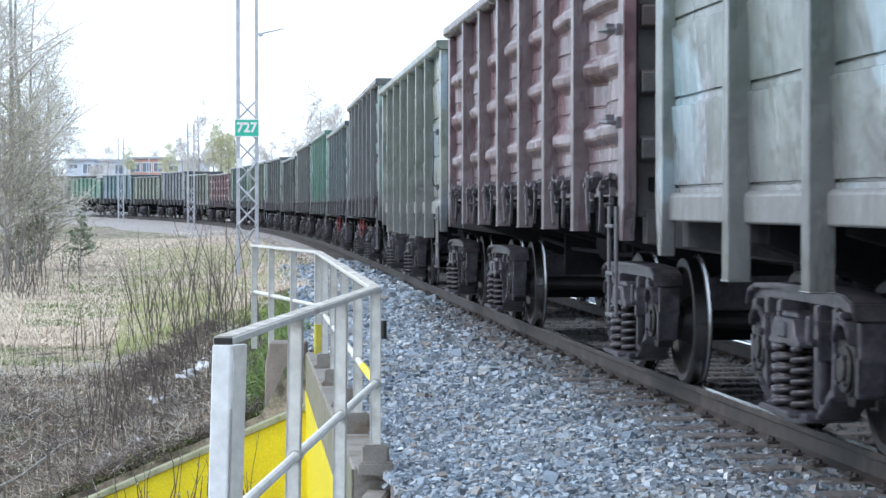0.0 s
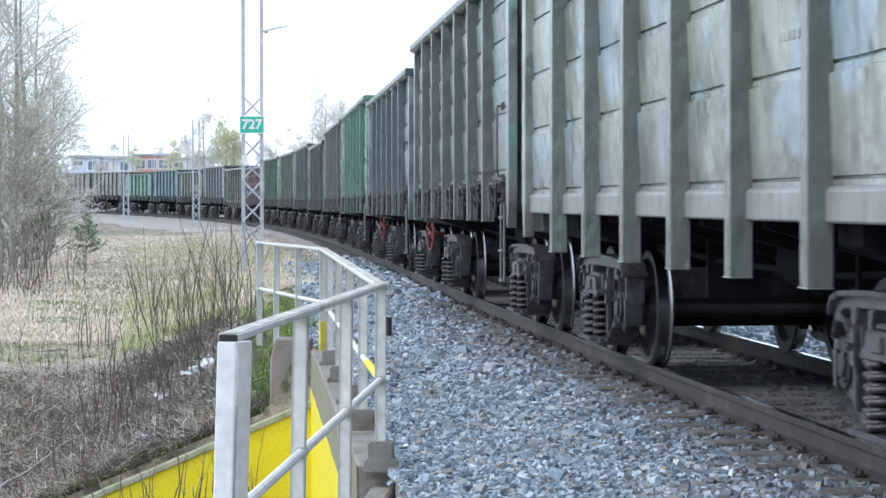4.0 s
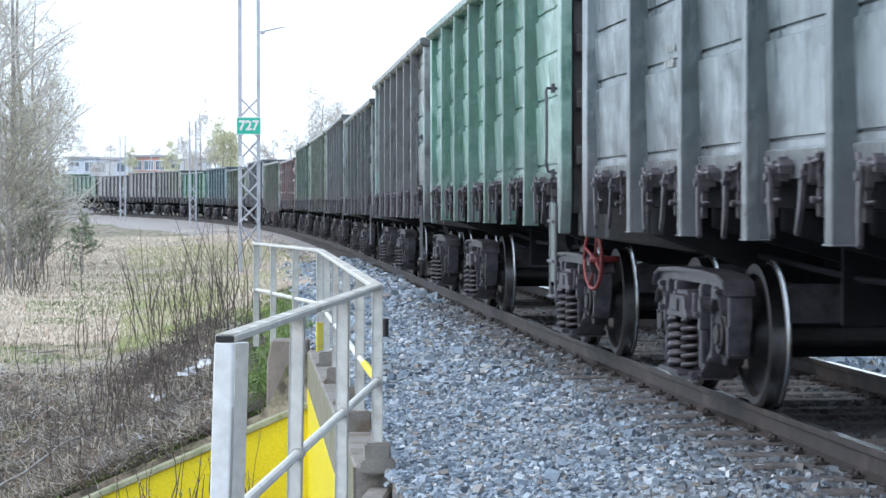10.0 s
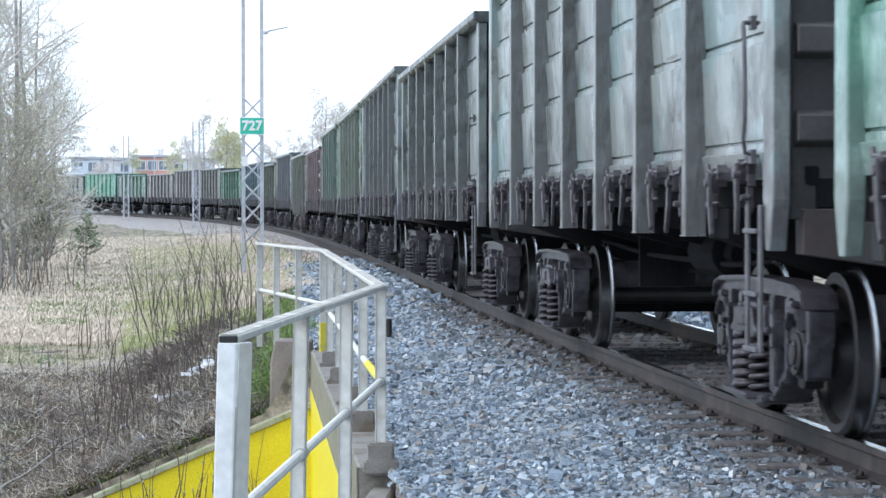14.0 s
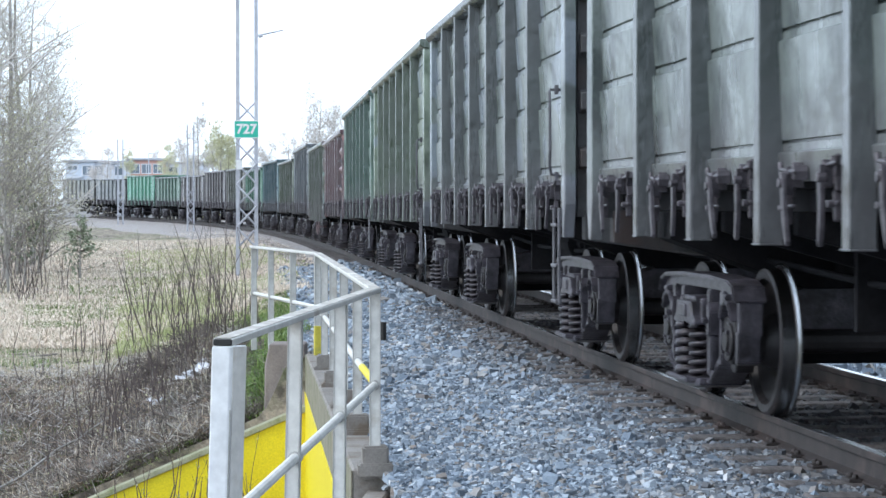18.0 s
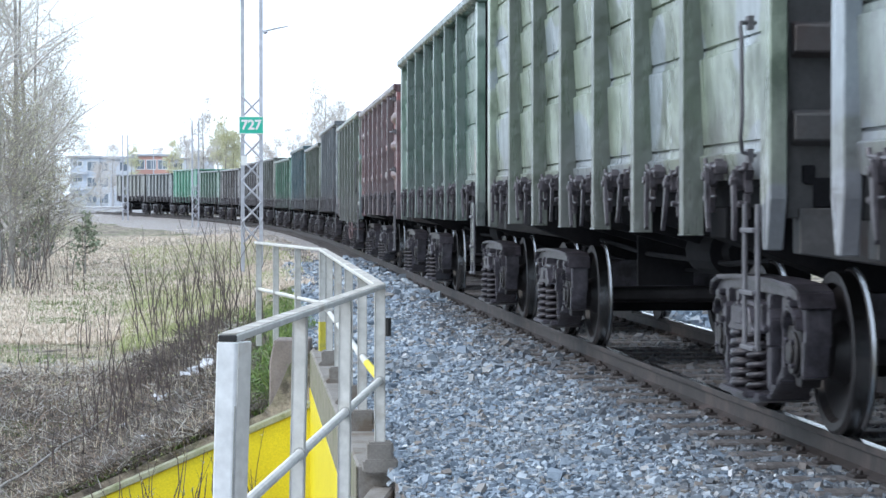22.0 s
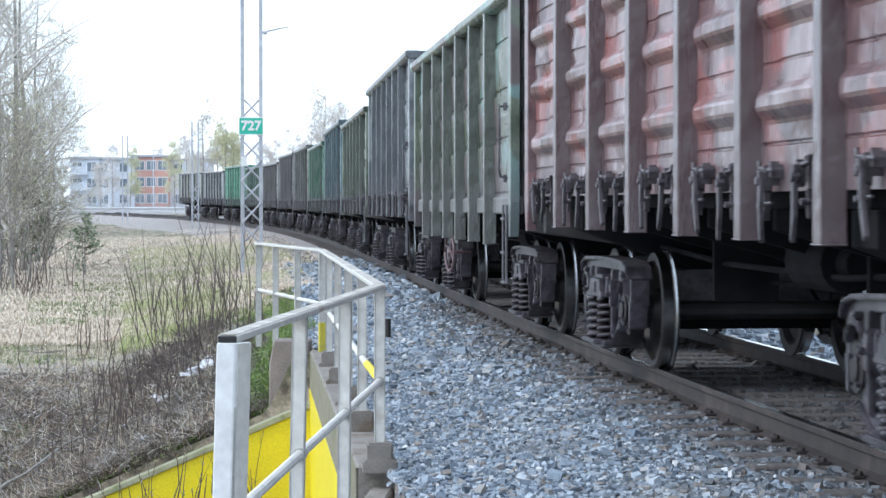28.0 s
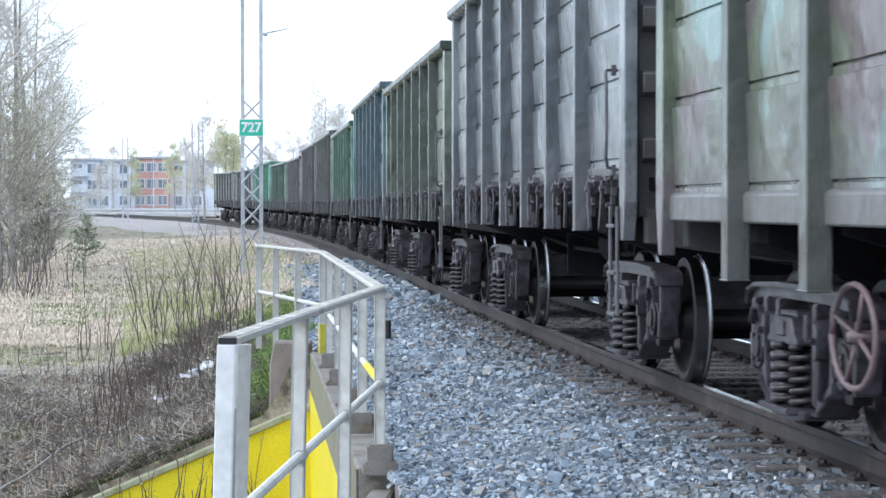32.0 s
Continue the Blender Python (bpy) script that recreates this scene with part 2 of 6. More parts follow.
class Geo:
    """Collects pieces of one mesh."""

    def __init__(self):
        self.v, self.f = [], []

    def add(self, verts, faces):
        n = len(self.v)
        self.v += [tuple(p) for p in verts]
        self.f += [tuple(n + i for i in q) for q in faces]
        return self

    def box(self, x0, x1, y0, y1, z0, z1):
        return self.add([(x, y, z) for z in (z0, z1) for x, y in ((x0, y0), (x1, y0), (x1, y1), (x0, y1))],
                        [(3, 2, 1, 0), (4, 5, 6, 7), (0, 1, 5, 4), (1, 2, 6, 5), (2, 3, 7, 6), (3, 0, 4, 7)])

    def slab(self, outline, axis, a, b):
        """A closed outline pushed along an axis from a to b."""
        n = len(outline)
        put = {"x": lambda p, q, c: (c, p, q), "y": lambda p, q, c: (p, c, q), "z": lambda p, q, c: (p, q, c)}[axis]
        vs = [put(p, q, c) for c in (a, b) for p, q in outline]
        return self.add(vs, [tuple(range(n))[::-1], tuple(range(n, 2 * n))] + [(i, (i + 1) % n, n + (i + 1) % n, n + i) for i in range(n)])

    def tube(self, p, q, r0, r1=None, n=8, caps=True):
        p, q = Vector(p), Vector(q)
        r1 = r0 if r1 is None else r1
        d = (q - p).normalized()
        side = d.orthogonal().normalized()
        up = d.cross(side)
        ring = [side * math.cos(2 * math.pi * k / n) + up * math.sin(2 * math.pi * k / n) for k in range(n)]
        fs = [(k, (k + 1) % n, n + (k + 1) % n, n + k) for k in range(n)]
        if caps:
            fs += [tuple(range(n))[::-1], tuple(range(n, 2 * n))]
        return self.add([p + c * r0 for c in ring] + [q + c * r1 for c in ring], fs)

    def pipe(self, points, r, n=6):
        """A tube through a line of points."""
        pts = [Vector(p) for p in points]
        rings, last = [], None
        for i, p in enumerate(pts):
            d = (pts[min(i + 1, len(pts) - 1)] - pts[max(i - 1, 0)]).normalized()
            side = d.orthogonal().normalized() if last is None else (last - d * last.dot(d)).normalized()
            last = side
            up = d.cross(side)
            rr = r[i] if isinstance(r, (list, tuple)) else r
            rings.append([p + (side * math.cos(2 * math.pi * k / n) + up * math.sin(2 * math.pi * k / n)) * rr for k in range(n)])
        m = len(rings)
        fs = [(i * n + k, i * n + (k + 1) % n, (i + 1) * n + (k + 1) % n, (i + 1) * n + k) for i in range(m - 1) for k in range(n)]
        fs += [tuple(range(n))[::-1], tuple(range((m - 1) * n, m * n))]
        return self.add([v for ring in rings for v in ring], fs)

    def lathe(self, profile, n=32, y=0.0, x=0.0, z=0.0):
        """A profile of (radius, y) turned round the y axis, closed on itself."""
        m = len(profile)
        vs = [(x + r * math.cos(2 * math.pi * k / n), y + h, z + r * math.sin(2 * math.pi * k / n)) for k in range(n) for r, h in profile]
        fs = [(k * m + i, k * m + (i + 1) % m, ((k + 1) % n) * m + (i + 1) % m, ((k + 1) % n) * m + i) for k in range(n) for i in range(m)]
        return self.add(vs, fs)

    def mesh(self, name, bevel=0.0, smooth=False, segments=1):
        me = bpy.data.meshes.new(name)
        me.from_pydata(self.v, [], self.f)
        bm = bmesh.new()
        bm.from_mesh(me)
        bmesh.ops.recalc_face_normals(bm, faces=bm.faces)
        if bevel:
            es = [e for e in bm.edges if len(e.link_faces) == 2 and e.calc_face_angle(0) > 0.5]
            bmesh.ops.bevel(bm, geom=es, offset=bevel, segments=segments, affect="EDGES", clamp_overlap=True)
        bm.to_mesh(me)
        bm.free()
        me.materials.append(None)
        if smooth:
            me.polygons.foreach_set("use_smooth", [True] * len(me.polygons))
        return me


def part(name, me, mat, parent=None, m=None, label=""):
    """Links a mesh as one object with its own material, under a thing or a part."""
    ob = new(name, me)
    ob.material_slots[0].link, ob.material_slots[0].material = "OBJECT", mat
    if parent:
        ob.parent = parent
    if m is not None:
        ob.matrix_basis = m
    if label:
        ob["label"] = label
    return ob


def thing(name, m, label, category, group="", kind=""):
    e = new(name)
    e.empty_display_size = 0.2
    e.matrix_basis = m
    return tagged(e, label, category, group, kind)


def raw_mesh(name, verts, faces, mat=None):
    """A big mesh from arrays; all faces have the same number of corners."""
    me = bpy.data.meshes.new(name)
    verts, faces = np.asarray(verts, np.float32), np.asarray(faces, np.int32)
    k = faces.shape[1]
    me.vertices.add(len(verts))
    me.vertices.foreach_set("co", verts.ravel())
    me.loops.add(faces.size)
    me.loops.foreach_set("vertex_index", faces.ravel())
    me.polygons.add(len(faces))
    me.polygons.foreach_set("loop_start", np.arange(0, faces.size, k, dtype=np.int32))
    me.update(calc_edges=True)
    me.shade_flat()
    me.materials.append(mat)
    return me


def T(x, y, z, rz=0.0):
    return pose(x, y, z, 0, 0, rz)


MIRROR = Matrix.Rotation(math.pi, 4, "Z")

# ---- ground and track ----


def hills(x, y, scale, seed):
    """Smooth waves without a visible period, for arrays."""
    r = np.random.RandomState(seed)
    out = np.zeros(np.broadcast(x, y).shape)
    for k in range(7):
        a, p, w = r.uniform(0, 6.28), r.uniform(0, 6.28), r.uniform(0.6, 2.2) / scale
        out += np.sin((x * math.cos(a) + y * math.sin(a)) * w * 2.1 + p)
    return out / 7


def ground_height(x, y):
    """Ballast bed, its shoulder and bank, and the field, by the distance from the track."""
    x, y = np.asarray(x, float), np.asarray(y, float)
    s, u = way_left(x, y)
    u = u / LAT
    base = grade(np.clip(s, -30, 235)) / LAT
    field = np.interp(y, [0, 26, 35, 50, 80, 120, 160, 200, 400], [-2.4, -2.15, -1.95, -1.6, -1.25, -0.8, -0.4, -0.05, 0.4])
    shoulder = np.interp(y, [-20, 8, 14, 27, 33, 60], [5.6, 5.4, 3.72, 3.72, 3.5, 3.4])
    bed = base - 0.214 - 0.20 * np.clip((np.abs(u) - 1.3) / 2.2, 0, 1)
    wide = np.interp(y, [0, 26, 40, 60, 100, 160], [3.2, 3.2, 4.0, 4.4, 6.0, 9.0])
    k = np.clip((np.abs(u) - shoulder) / wide, 0, 1)
    k = k * (1.6 - 0.6 * k)
    low = np.where(u > 0, np.minimum(field, bed), base - 0.45)
    z = bed * (1 - k) + low * k
    rough = np.clip((np.abs(u) - 3.8) / 2.0, 0, 1)
    z = z + rough * (0.10 * hills(x, y, 4.0, 3) + 0.05 * hills(x, y, 1.2, 5))
    # behind the wing wall the bank falls with the wall's coping
    near = np.clip((33 - y) / 5, 0, 1) * np.clip((y - 20) / 2, 0, 1) * np.clip((u - 3.8) / 0.3, 0, 1)
    z = z * (1 - near) + np.minimum(z, -0.98 - 0.43 * (u - 3.66)) * near
    # the cutting of the underpass below the parapet
    pit = np.clip((26.85 - y) / 0.12, 0, 1) * np.clip((y - 13.2) / 0.5, 0, 1) * np.clip((u - 3.50) / 0.06, 0, 1)
    return LAT * (z * (1 - pit) + np.minimum(z, -3.6) * pit)


def grid_steps(parts):
    out = []
    for a, b, d in parts:
        out += list(np.arange(a, b, d))
    return np.array(out + [parts[-1][1]])


gx = grid_steps([(-2600, -400, 220), (-400, -90, 14), (-90, -24, 1.5), (-24, -6, 0.3), (-6, 3, 0.1), (3, 12, 0.6), (12, 60, 6), (60, 400, 40), (400, 2600, 220)])
gy = grid_steps([(-2600, -300, 230), (-300, -20, 14), (-20, 5, 1.5), (5, 12, 0.4), (12, 36, 0.12), (36, 75, 0.45), (75, 250, 2.0), (250, 420, 14), (420, 4200, 270)])
GX, GY = np.meshgrid(gx, gy)
GZ = ground_height(GX, GY)
nx, ny = len(gx), len(gy)
idx = np.arange(nx * ny).reshape(ny, nx)
quads = np.stack([idx[:-1, :-1], idx[:-1, 1:], idx[1:, 1:], idx[1:, :-1]], -1).reshape(-1, 4)


def ground_material():
    """Straw-coloured grass and soil; grey gravel beside the track, told apart by the vertex group of the bed."""
    m, nt, b = material("ground", 0.95)
    v = coords(nt, shift=False)
    n1, n2, n3 = tex(nt, v, 0.35, 5), tex(nt, v, 2.3, 6, 0.65), tex(nt, v, 24, 4, 0.7)
    soil = mixed(nt, ramp(nt, n2.outputs[0], ((0.40, 0.0), (0.60, 1.0))), (0.085, 0.07, 0.055), (0.46, 0.385, 0.29))
    green = mixed(nt, ramp(nt, n1.outputs[0], ((0.5, 0.0), (0.64, 0.8))), soil, (0.12, 0.17, 0.045))
    green = mixed(nt, 0.8, green, ramp(nt, n3.outputs[0], ((0.3, 0.45), (0.7, 1.0))), "MULTIPLY")
    stone = nt.nodes.new("ShaderNodeTexVoronoi")
    stone.inputs["Scale"].default_value = 17
    nt.links.new(v, stone.inputs["Vector"])
    sep = nt.nodes.new("ShaderNodeSeparateColor")
    nt.links.new(stone.outputs["Color"], sep.inputs[0])
    grav = ramp(nt, sep.outputs[0], ((0.0, (0.26, 0.25, 0.255)), (0.5, (0.46, 0.445, 0.445)), (1.0, (0.62, 0.60, 0.60))))
    # cell rims are darkened as the shade in the gaps between stones
    grav = mixed(nt, ramp(nt, stone.outputs["Distance"], ((0.3, 0.0), (0.9, 1.0))), grav, (0.08, 0.08, 0.088))
    grav = mixed(nt, ramp(nt, n2.outputs[0], ((0.36, 0.0), (0.58, 0.85))), grav, (0.30, 0.255, 0.225))
    at = nt.nodes.new("ShaderNodeAttribute")
    at.attribute_name = "gravel"
    edge = nt.nodes.new("ShaderNodeMath")
    edge.operation = "ADD"
    nt.links.new(at.outputs["Fac"], edge.inputs[0])
    wob = nt.nodes.new("ShaderNodeMath")
    wob.operation, wob.inputs[1].default_value, wob.inputs[2].default_value = "MULTIPLY_ADD", 0.9, -0.45
    nt.links.new(n2.outputs[0], wob.inputs[0])
    nt.links.new(wob.outputs[0], edge.inputs[1])
    col = mixed(nt, ramp(nt, edge.outputs[0], ((0.42, 0.0), (0.58, 1.0))), green, grav)
    nt.links.new(col, b.inputs["Base Color"])
    add = mixed(nt, 0.5, n2.outputs[0], n3.outputs[0])
    bump(nt, b, add, 0.9, 0.06)
    return m


ground_me = raw_mesh("ground", np.stack([GX, GY, GZ], -1).reshape(-1, 3), quads, ground_material())
GS, GU = way_left(GX.ravel(), GY.ravel())
GU = GU / LAT
bank = np.interp(GS, [0, 12, 16, 28, 40, 80, 120, 160, 200], [5.6, 5.4, 4.0, 3.5, 3.2, 2.9, 4.2, 8.5, 10.5])
gravel = np.clip(0.5 + (bank - np.abs(GU)) / 1.2, 0, 1)
gravel = np.where((np.abs(GY.ravel()) > 330) | (GY.ravel() < -60), 0, gravel)
at = ground_me.attributes.new("gravel", "FLOAT", "POINT")
at.data.foreach_set("value", gravel.astype(np.float32))
ground_me.polygons.foreach_set("use_smooth", [True] * len(ground_me.polygons))
tagged(new("ground", ground_me), "dry straw-coloured grass and grey track gravel", "ground", kind="structure")

RAIL = [(-0.075, -0.172), (0.075, -0.172), (0.075, -0.160), (0.012, -0.140), (0.009, -0.050), (0.036, -0.038), (0.036, -0.004), (0.030, 0.0),
        (-0.030, 0.0), (-0.036, -0.004), (-0.036, -0.038), (-0.009, -0.050), (-0.012, -0.140), (-0.075, -0.160)]


def sweep(name, outline, left, s0, s1, step, mat):
    """An outline (left, up) drawn along the track."""
    ss = np.arange(s0, s1 + 0.01, step)
    n = len(outline)
    vs = [tuple(on_track(s, left + a, b)) for s in ss for a, b in outline]
    fs = [(i * n + k, i * n + (k + 1) % n, (i + 1) * n + (k + 1) % n, (i + 1) * n + k) for i in range(len(ss) - 1) for k in range(n)]
    me = raw_mesh(name, vs, fs, mat)
    bm = bmesh.new()
    bm.from_mesh(me)
    bmesh.ops.recalc_face_normals(bm, faces=bm.faces)
    bm.to_mesh(me)
    bm.free()
    return me


for side in (1, -1):
    ob = tagged(new("rail", sweep("rail", RAIL, 0.798 * side, -60, 300, 1.0, rail_rust)), "rusty steel rail with a worn shiny head", "rail", "rails", "structure")
    shine = new("running_surface", sweep("running_surface", [(-0.030, 0.0), (0.030, 0.0), (0.030, 0.0015), (-0.030, 0.0015)], 0.798 * side, -60, 300, 1.0, rail_shine))
    shine.parent = ob

sleeper_me = Geo().box(-0.12, 0.12, -1.33, 1.33, -0.34, -0.168).mesh("sleeper", 0.012)
clip_geo = Geo()
for side in (1, -1):
    for e in (1, -1):
        y = 0.798 * side + 0.11 * e
        clip_geo.box(-0.075, 0.075, y - 0.045, y + 0.045, -0.180, -0.148)
        for d in (-0.045, 0.045):
            clip_geo.tube((d, y, -0.15), (d, y, -0.122), 0.022, 0.018, n=7)
clip_me = clip_geo.mesh("rail_clip", 0.006)
rng = random.Random(4)
far_sleepers = Geo()
for i in range(-20, 420):
    s = i * 0.62
    m = track_pose(s, rng.uniform(-0.03, 0.03), rng.uniform(-0.008, 0.008)) @ pose(0, 0, 0, 0, 0, rng.uniform(-1.2, 1.2))
    if 4 < s < 62:
        ob = tagged(part("sleeper", sleeper_me, old_wood, None, m), "weathered grey wooden sleeper sunk in gravel", "sleeper", "sleepers under the rails", "structure")
        part("rail_clip", clip_me, rail_rust, ob)
    else:
        far_sleepers.add([m @ v.co for v in sleeper_me.vertices], [tuple(p.vertices) for p in sleeper_me.polygons])
tagged(part("far_sleepers", far_sleepers.mesh("far_sleepers"), old_wood), "row of weathered wooden sleepers in gravel", "sleeper", kind="stuff")

# ---- loose ballast stones ----


def stone_material(name, shade):
    m, nt, b = material(name, 0.8)
    geo = nt.nodes.new("ShaderNodeNewGeometry")
    v = coords(nt, shift=False)
    n = tex(nt, v, 60, 3)
    col = ramp(nt, geo.outputs["Random Per Island"], ((0.0, (0.08, 0.105, 0.135)), (0.25, (0.195, 0.245, 0.305)), (0.55, (0.33, 0.395, 0.47)), (0.80, (0.50, 0.57, 0.64)),
                                                       (0.88, (0.27, 0.235, 0.21)), (0.92, (0.34, 0.32, 0.30)), (1.0, (0.74, 0.77, 0.81))))
    dusty = tex(nt, v, 0.9, 4)
    col = mixed(nt, ramp(nt, dusty.outputs[0], ((0.5, 0.0), (0.72, 0.4))), col, (0.27, 0.245, 0.215))
    col = mixed(nt, 0.6, col, ramp(nt, n.outputs[0], ((0.3, 0.6), (0.7, 1.0))), "MULTIPLY")
    if shade:
        col = mixed(nt, shade, col, (0.06, 0.05, 0.045))
    nt.links.new(col, b.inputs["Base Color"])
    return m


dusty_stone = stone_material("dusty_stone", 0.55)
stone_mat, dark_stone = stone_material("ballast_stone", 0), stone_material("dark_stone", 0.78)
CUBE_V = np.array([(x, y, z) for z in (-1, 1) for y in (-1, 1) for x in (-1, 1)]) * 0.72
CUBE_F = np.array([(0, 2, 3), (0, 3, 1), (4, 5, 7), (4, 7, 6), (0, 1, 5), (0, 5, 4), (2, 6, 7), (2, 7, 3), (0, 4, 6), (0, 6, 2), (1, 3, 7), (1, 7, 5)])


def stones(name, s0, s1, u0, u1, per_metre, size, seed, label, keep=None, mat=stone_mat):
    """Crushed stones strewn over a strip of the track bed."""
    r = np.random.RandomState(seed)
    n = int((s1 - s0) * (u1 - u0) * per_metre)
    s, u = r.uniform(s0, s1, n), r.uniform(u0, u1, n)
    if keep is not None:
        ok = keep(s, u, r)
        s, u = s[ok], u[ok]
        n = len(s)
    th = np.interp(s, _S, _TH)
    x, y = np.interp(s, _S, _XS) - np.cos(th) * u, np.interp(s, _S, _YS) - np.sin(th) * u
    rad = size * np.exp(r.normal(0, 0.33, n))
    z = ground_height(x, y) + rad * r.uniform(-0.1, 0.55, n)
    jit = CUBE_V[None] * r.uniform(0.55, 1.25, (n, 8, 3)) * (rad[:, None] * r.uniform(0.55, 1.35, (n, 3)))[:, None, :]
    a, b = r.uniform(0, 6.28, n), r.uniform(0, 3.14, n)
    ca, sa, cb, sb = np.cos(a), np.sin(a), np.cos(b), np.sin(b)
    px, py, pz = jit[..., 0], jit[..., 1] * cb[:, None] - jit[..., 2] * sb[:, None], jit[..., 1] * sb[:, None] + jit[..., 2] * cb[:, None]
    v = np.stack([px * ca[:, None] - py * sa[:, None] + x[:, None], px * sa[:, None] + py * ca[:, None] + y[:, None], pz + z[:, None]], -1)
    f = (CUBE_F[None] + (np.arange(n) * 8)[:, None, None]).reshape(-1, 3)
    return tagged(new(name, raw_mesh(name, v.reshape(-1, 3), f, mat)), label, "gravel", kind="stuff")


def clear_of_sleepers(s, u, r):
    """Fewer stones lie on the sleepers' tops."""
    return (np.abs((s / 0.62) % 1 - 0.5) < 0.30) | (r.uniform(size=len(s)) < np.where(np.abs(u) > 0.9, 0.55, 0.30)) | (np.abs(u) > 1.30)


def off_the_rail(s, u, r):
    """Clean stones lie away from the rail."""
    return clear_of_sleepers(s, u, r) & (u + r.normal(0, 0.28, len(u)) > 1.55)


def by_the_rail(s, u, r):
    """Brake dust darkens the stones beside the rail."""
    return clear_of_sleepers(s, u, r) & (u + r.normal(0, 0.28, len(u)) < 1.60)


stones("ballast_stones", 9.5, 21, 1.0, 3.42, 2100, 0.0168, 1, "blue-grey crushed stone beside the rail", off_the_rail)
stones("ballast_stones", 9.5, 21, 0.89, 2.3, 2100, 0.0165, 8, "dusty dark crushed stone along the rail", by_the_rail, dusty_stone)
stones("ballast_stones", 21, 40, 0.89, 2.3, 600, 0.022, 9, "dusty dark crushed stone along the rail", by_the_rail, dusty_stone)
stones("ballast_stones", 21, 36, 1.0, 3.28, 900, 0.0215, 6, "blue-grey crushed stone beside the rail", off_the_rail)
stones("ballast_stones", 9.5, 15, 3.28, 4.35, 800, 0.018, 2, "blue-grey crushed stone at the parapet")
stones("ballast_stones", 36, 66, 0.92, 3.18, 200, 0.037, 3, "blue-grey crushed stone beside the rail")
stones("ballast_stones", 8.5, 34, -0.68, 0.68, 600, 0.022, 4, "dark crushed stone between the rails", clear_of_sleepers, dark_stone)
stones("ballast_stones", 8.5, 40, -3.4, -0.92, 70, 0.042, 5, "pale crushed stone beyond the far rail")

# ---- the goods train ----
HL, SHEET = 6.38, 1.43
TOPS = {"short": 3.60, "low": 3.70, "mid": 3.76, "tall": 3.94, "high": 4.0}  # before LAT
BAY = 1.70
BAYS = [(k * BAY, BAY - 0.06) for k in range(-2, 3)] + [(5.285, 2.02), (-5.285, 2.02)]
WHEEL_R = 0.478


def rib_profile(kind, top):
    """The side sheet's outline from bottom to top as (out, z): ledges that face up, each under a groove."""
    if kind == "deep":
        depth = 0.066
        pts = [(0.0, 1.50), (0.0, 1.755), (-0.018, 1.765), (-0.018, 1.775), (0.0, 1.785)]
        for z in (2.02, 2.55, 3.08, 3.56):
            if z + 0.3 > top:
                break
            pts += [(depth * a, z + b) for a, b in ((0.0, -0.14), (0.12, -0.115), (0.86, -0.062), (1.0, -0.038), (1.05, 0.018), (0.94, 0.038), (0.22, 0.085), (0.05, 0.11))]
            pts += [(0.002, z + 0.205), (-0.009, z + 0.214), (-0.009, z + 0.222), (0.005, z + 0.232)]
        return pts + [(0.0, top - 0.08)]
    pts = [(0.0, 1.57 if kind == "ribbed" else 1.5)]
    for z in ((1.79, 2.42, 2.835, 3.25, 3.66) if kind == "ribbed" else (1.555, 2.16, 2.70, 3.24)):
        if z + 0.2 > top:
            break
        pts += [(0.024, z - 0.064), (0.022, z - 0.060), (0.0, z - 0.050), (-0.002, z - 0.008), (-0.020, z - 0.004), (-0.020, z + 0.008), (0.002, z + 0.013)]
    return pts + [(0.0, top - 0.08)]


def panel_mesh(kind, width, seed, top):
    """One bay of the side sheet, dented, with some thickness."""
    rnd = random.Random(seed)
    dents = [(rnd.uniform(-width / 2, width / 2), rnd.uniform(1.8, 3.7), rnd.uniform(0.08, 0.34), rnd.uniform(-0.024, 0.018) * (2.2 if kind == "deep" else 1.0)) for _ in range(9 if kind != "deep" else 16)]
    prof = rib_profile(kind, top)
    dense = []
    for (a, z), (a2, z2) in zip(prof, prof[1:]):
        k = max(1, int((z2 - z) / 0.16))
        dense += [(a + (a2 - a) * i / k, z + (z2 - z) * i / k) for i in range(k)]
    dense.append(prof[-1])
    cols = 15 if kind == "deep" else 11
    xs = [-width / 2 + width * i / (cols - 1) for i in range(cols)]
    vs, fs = [], []
    for back in (0, 1):
        for a, z in dense:
            for i, x in enumerate(xs):
                edge = min(1.0, (width / 2 - abs(x)) / (0.20 if kind == "deep" else 0.10))
                centre = min(1.0, (width / 2 - abs(x)) / 0.40)
                o = a * (1.0 if kind != "deep" else 0.12 + 0.88 * (3 * edge ** 2 - 2 * edge ** 3))
                o += 0.005 * edge * math.cos(x / width * math.pi) if kind != "deep" else 0.018 * math.cos(x / width * math.pi)
                for dx, dz, r, d in dents:
                    o += centre * d * math.exp(-((x - dx) ** 2 + (z - dz) ** 2) / r ** 2)
                vs.append((x, (o if not back else min(o, 0.02) - 0.05), z))
    m, n = len(dense), cols
    for j in range(m - 1):
        for i in range(n - 1):
            q = (j * n + i, j * n + i + 1, (j + 1) * n + i + 1, (j + 1) * n + i)
            fs += [q, tuple(m * n + k for k in q[::-1])]
    for i in range(n - 1):
        fs += [(i, i + 1, m * n + i + 1, m * n + i), ((m - 1) * n + i, (m - 1) * n + i + 1, m * n + (m - 1) * n + i + 1, m * n + (m - 1) * n + i)]
    g = Geo()
    g.add(vs, fs)
    me = g.mesh("side_panel")
    return me


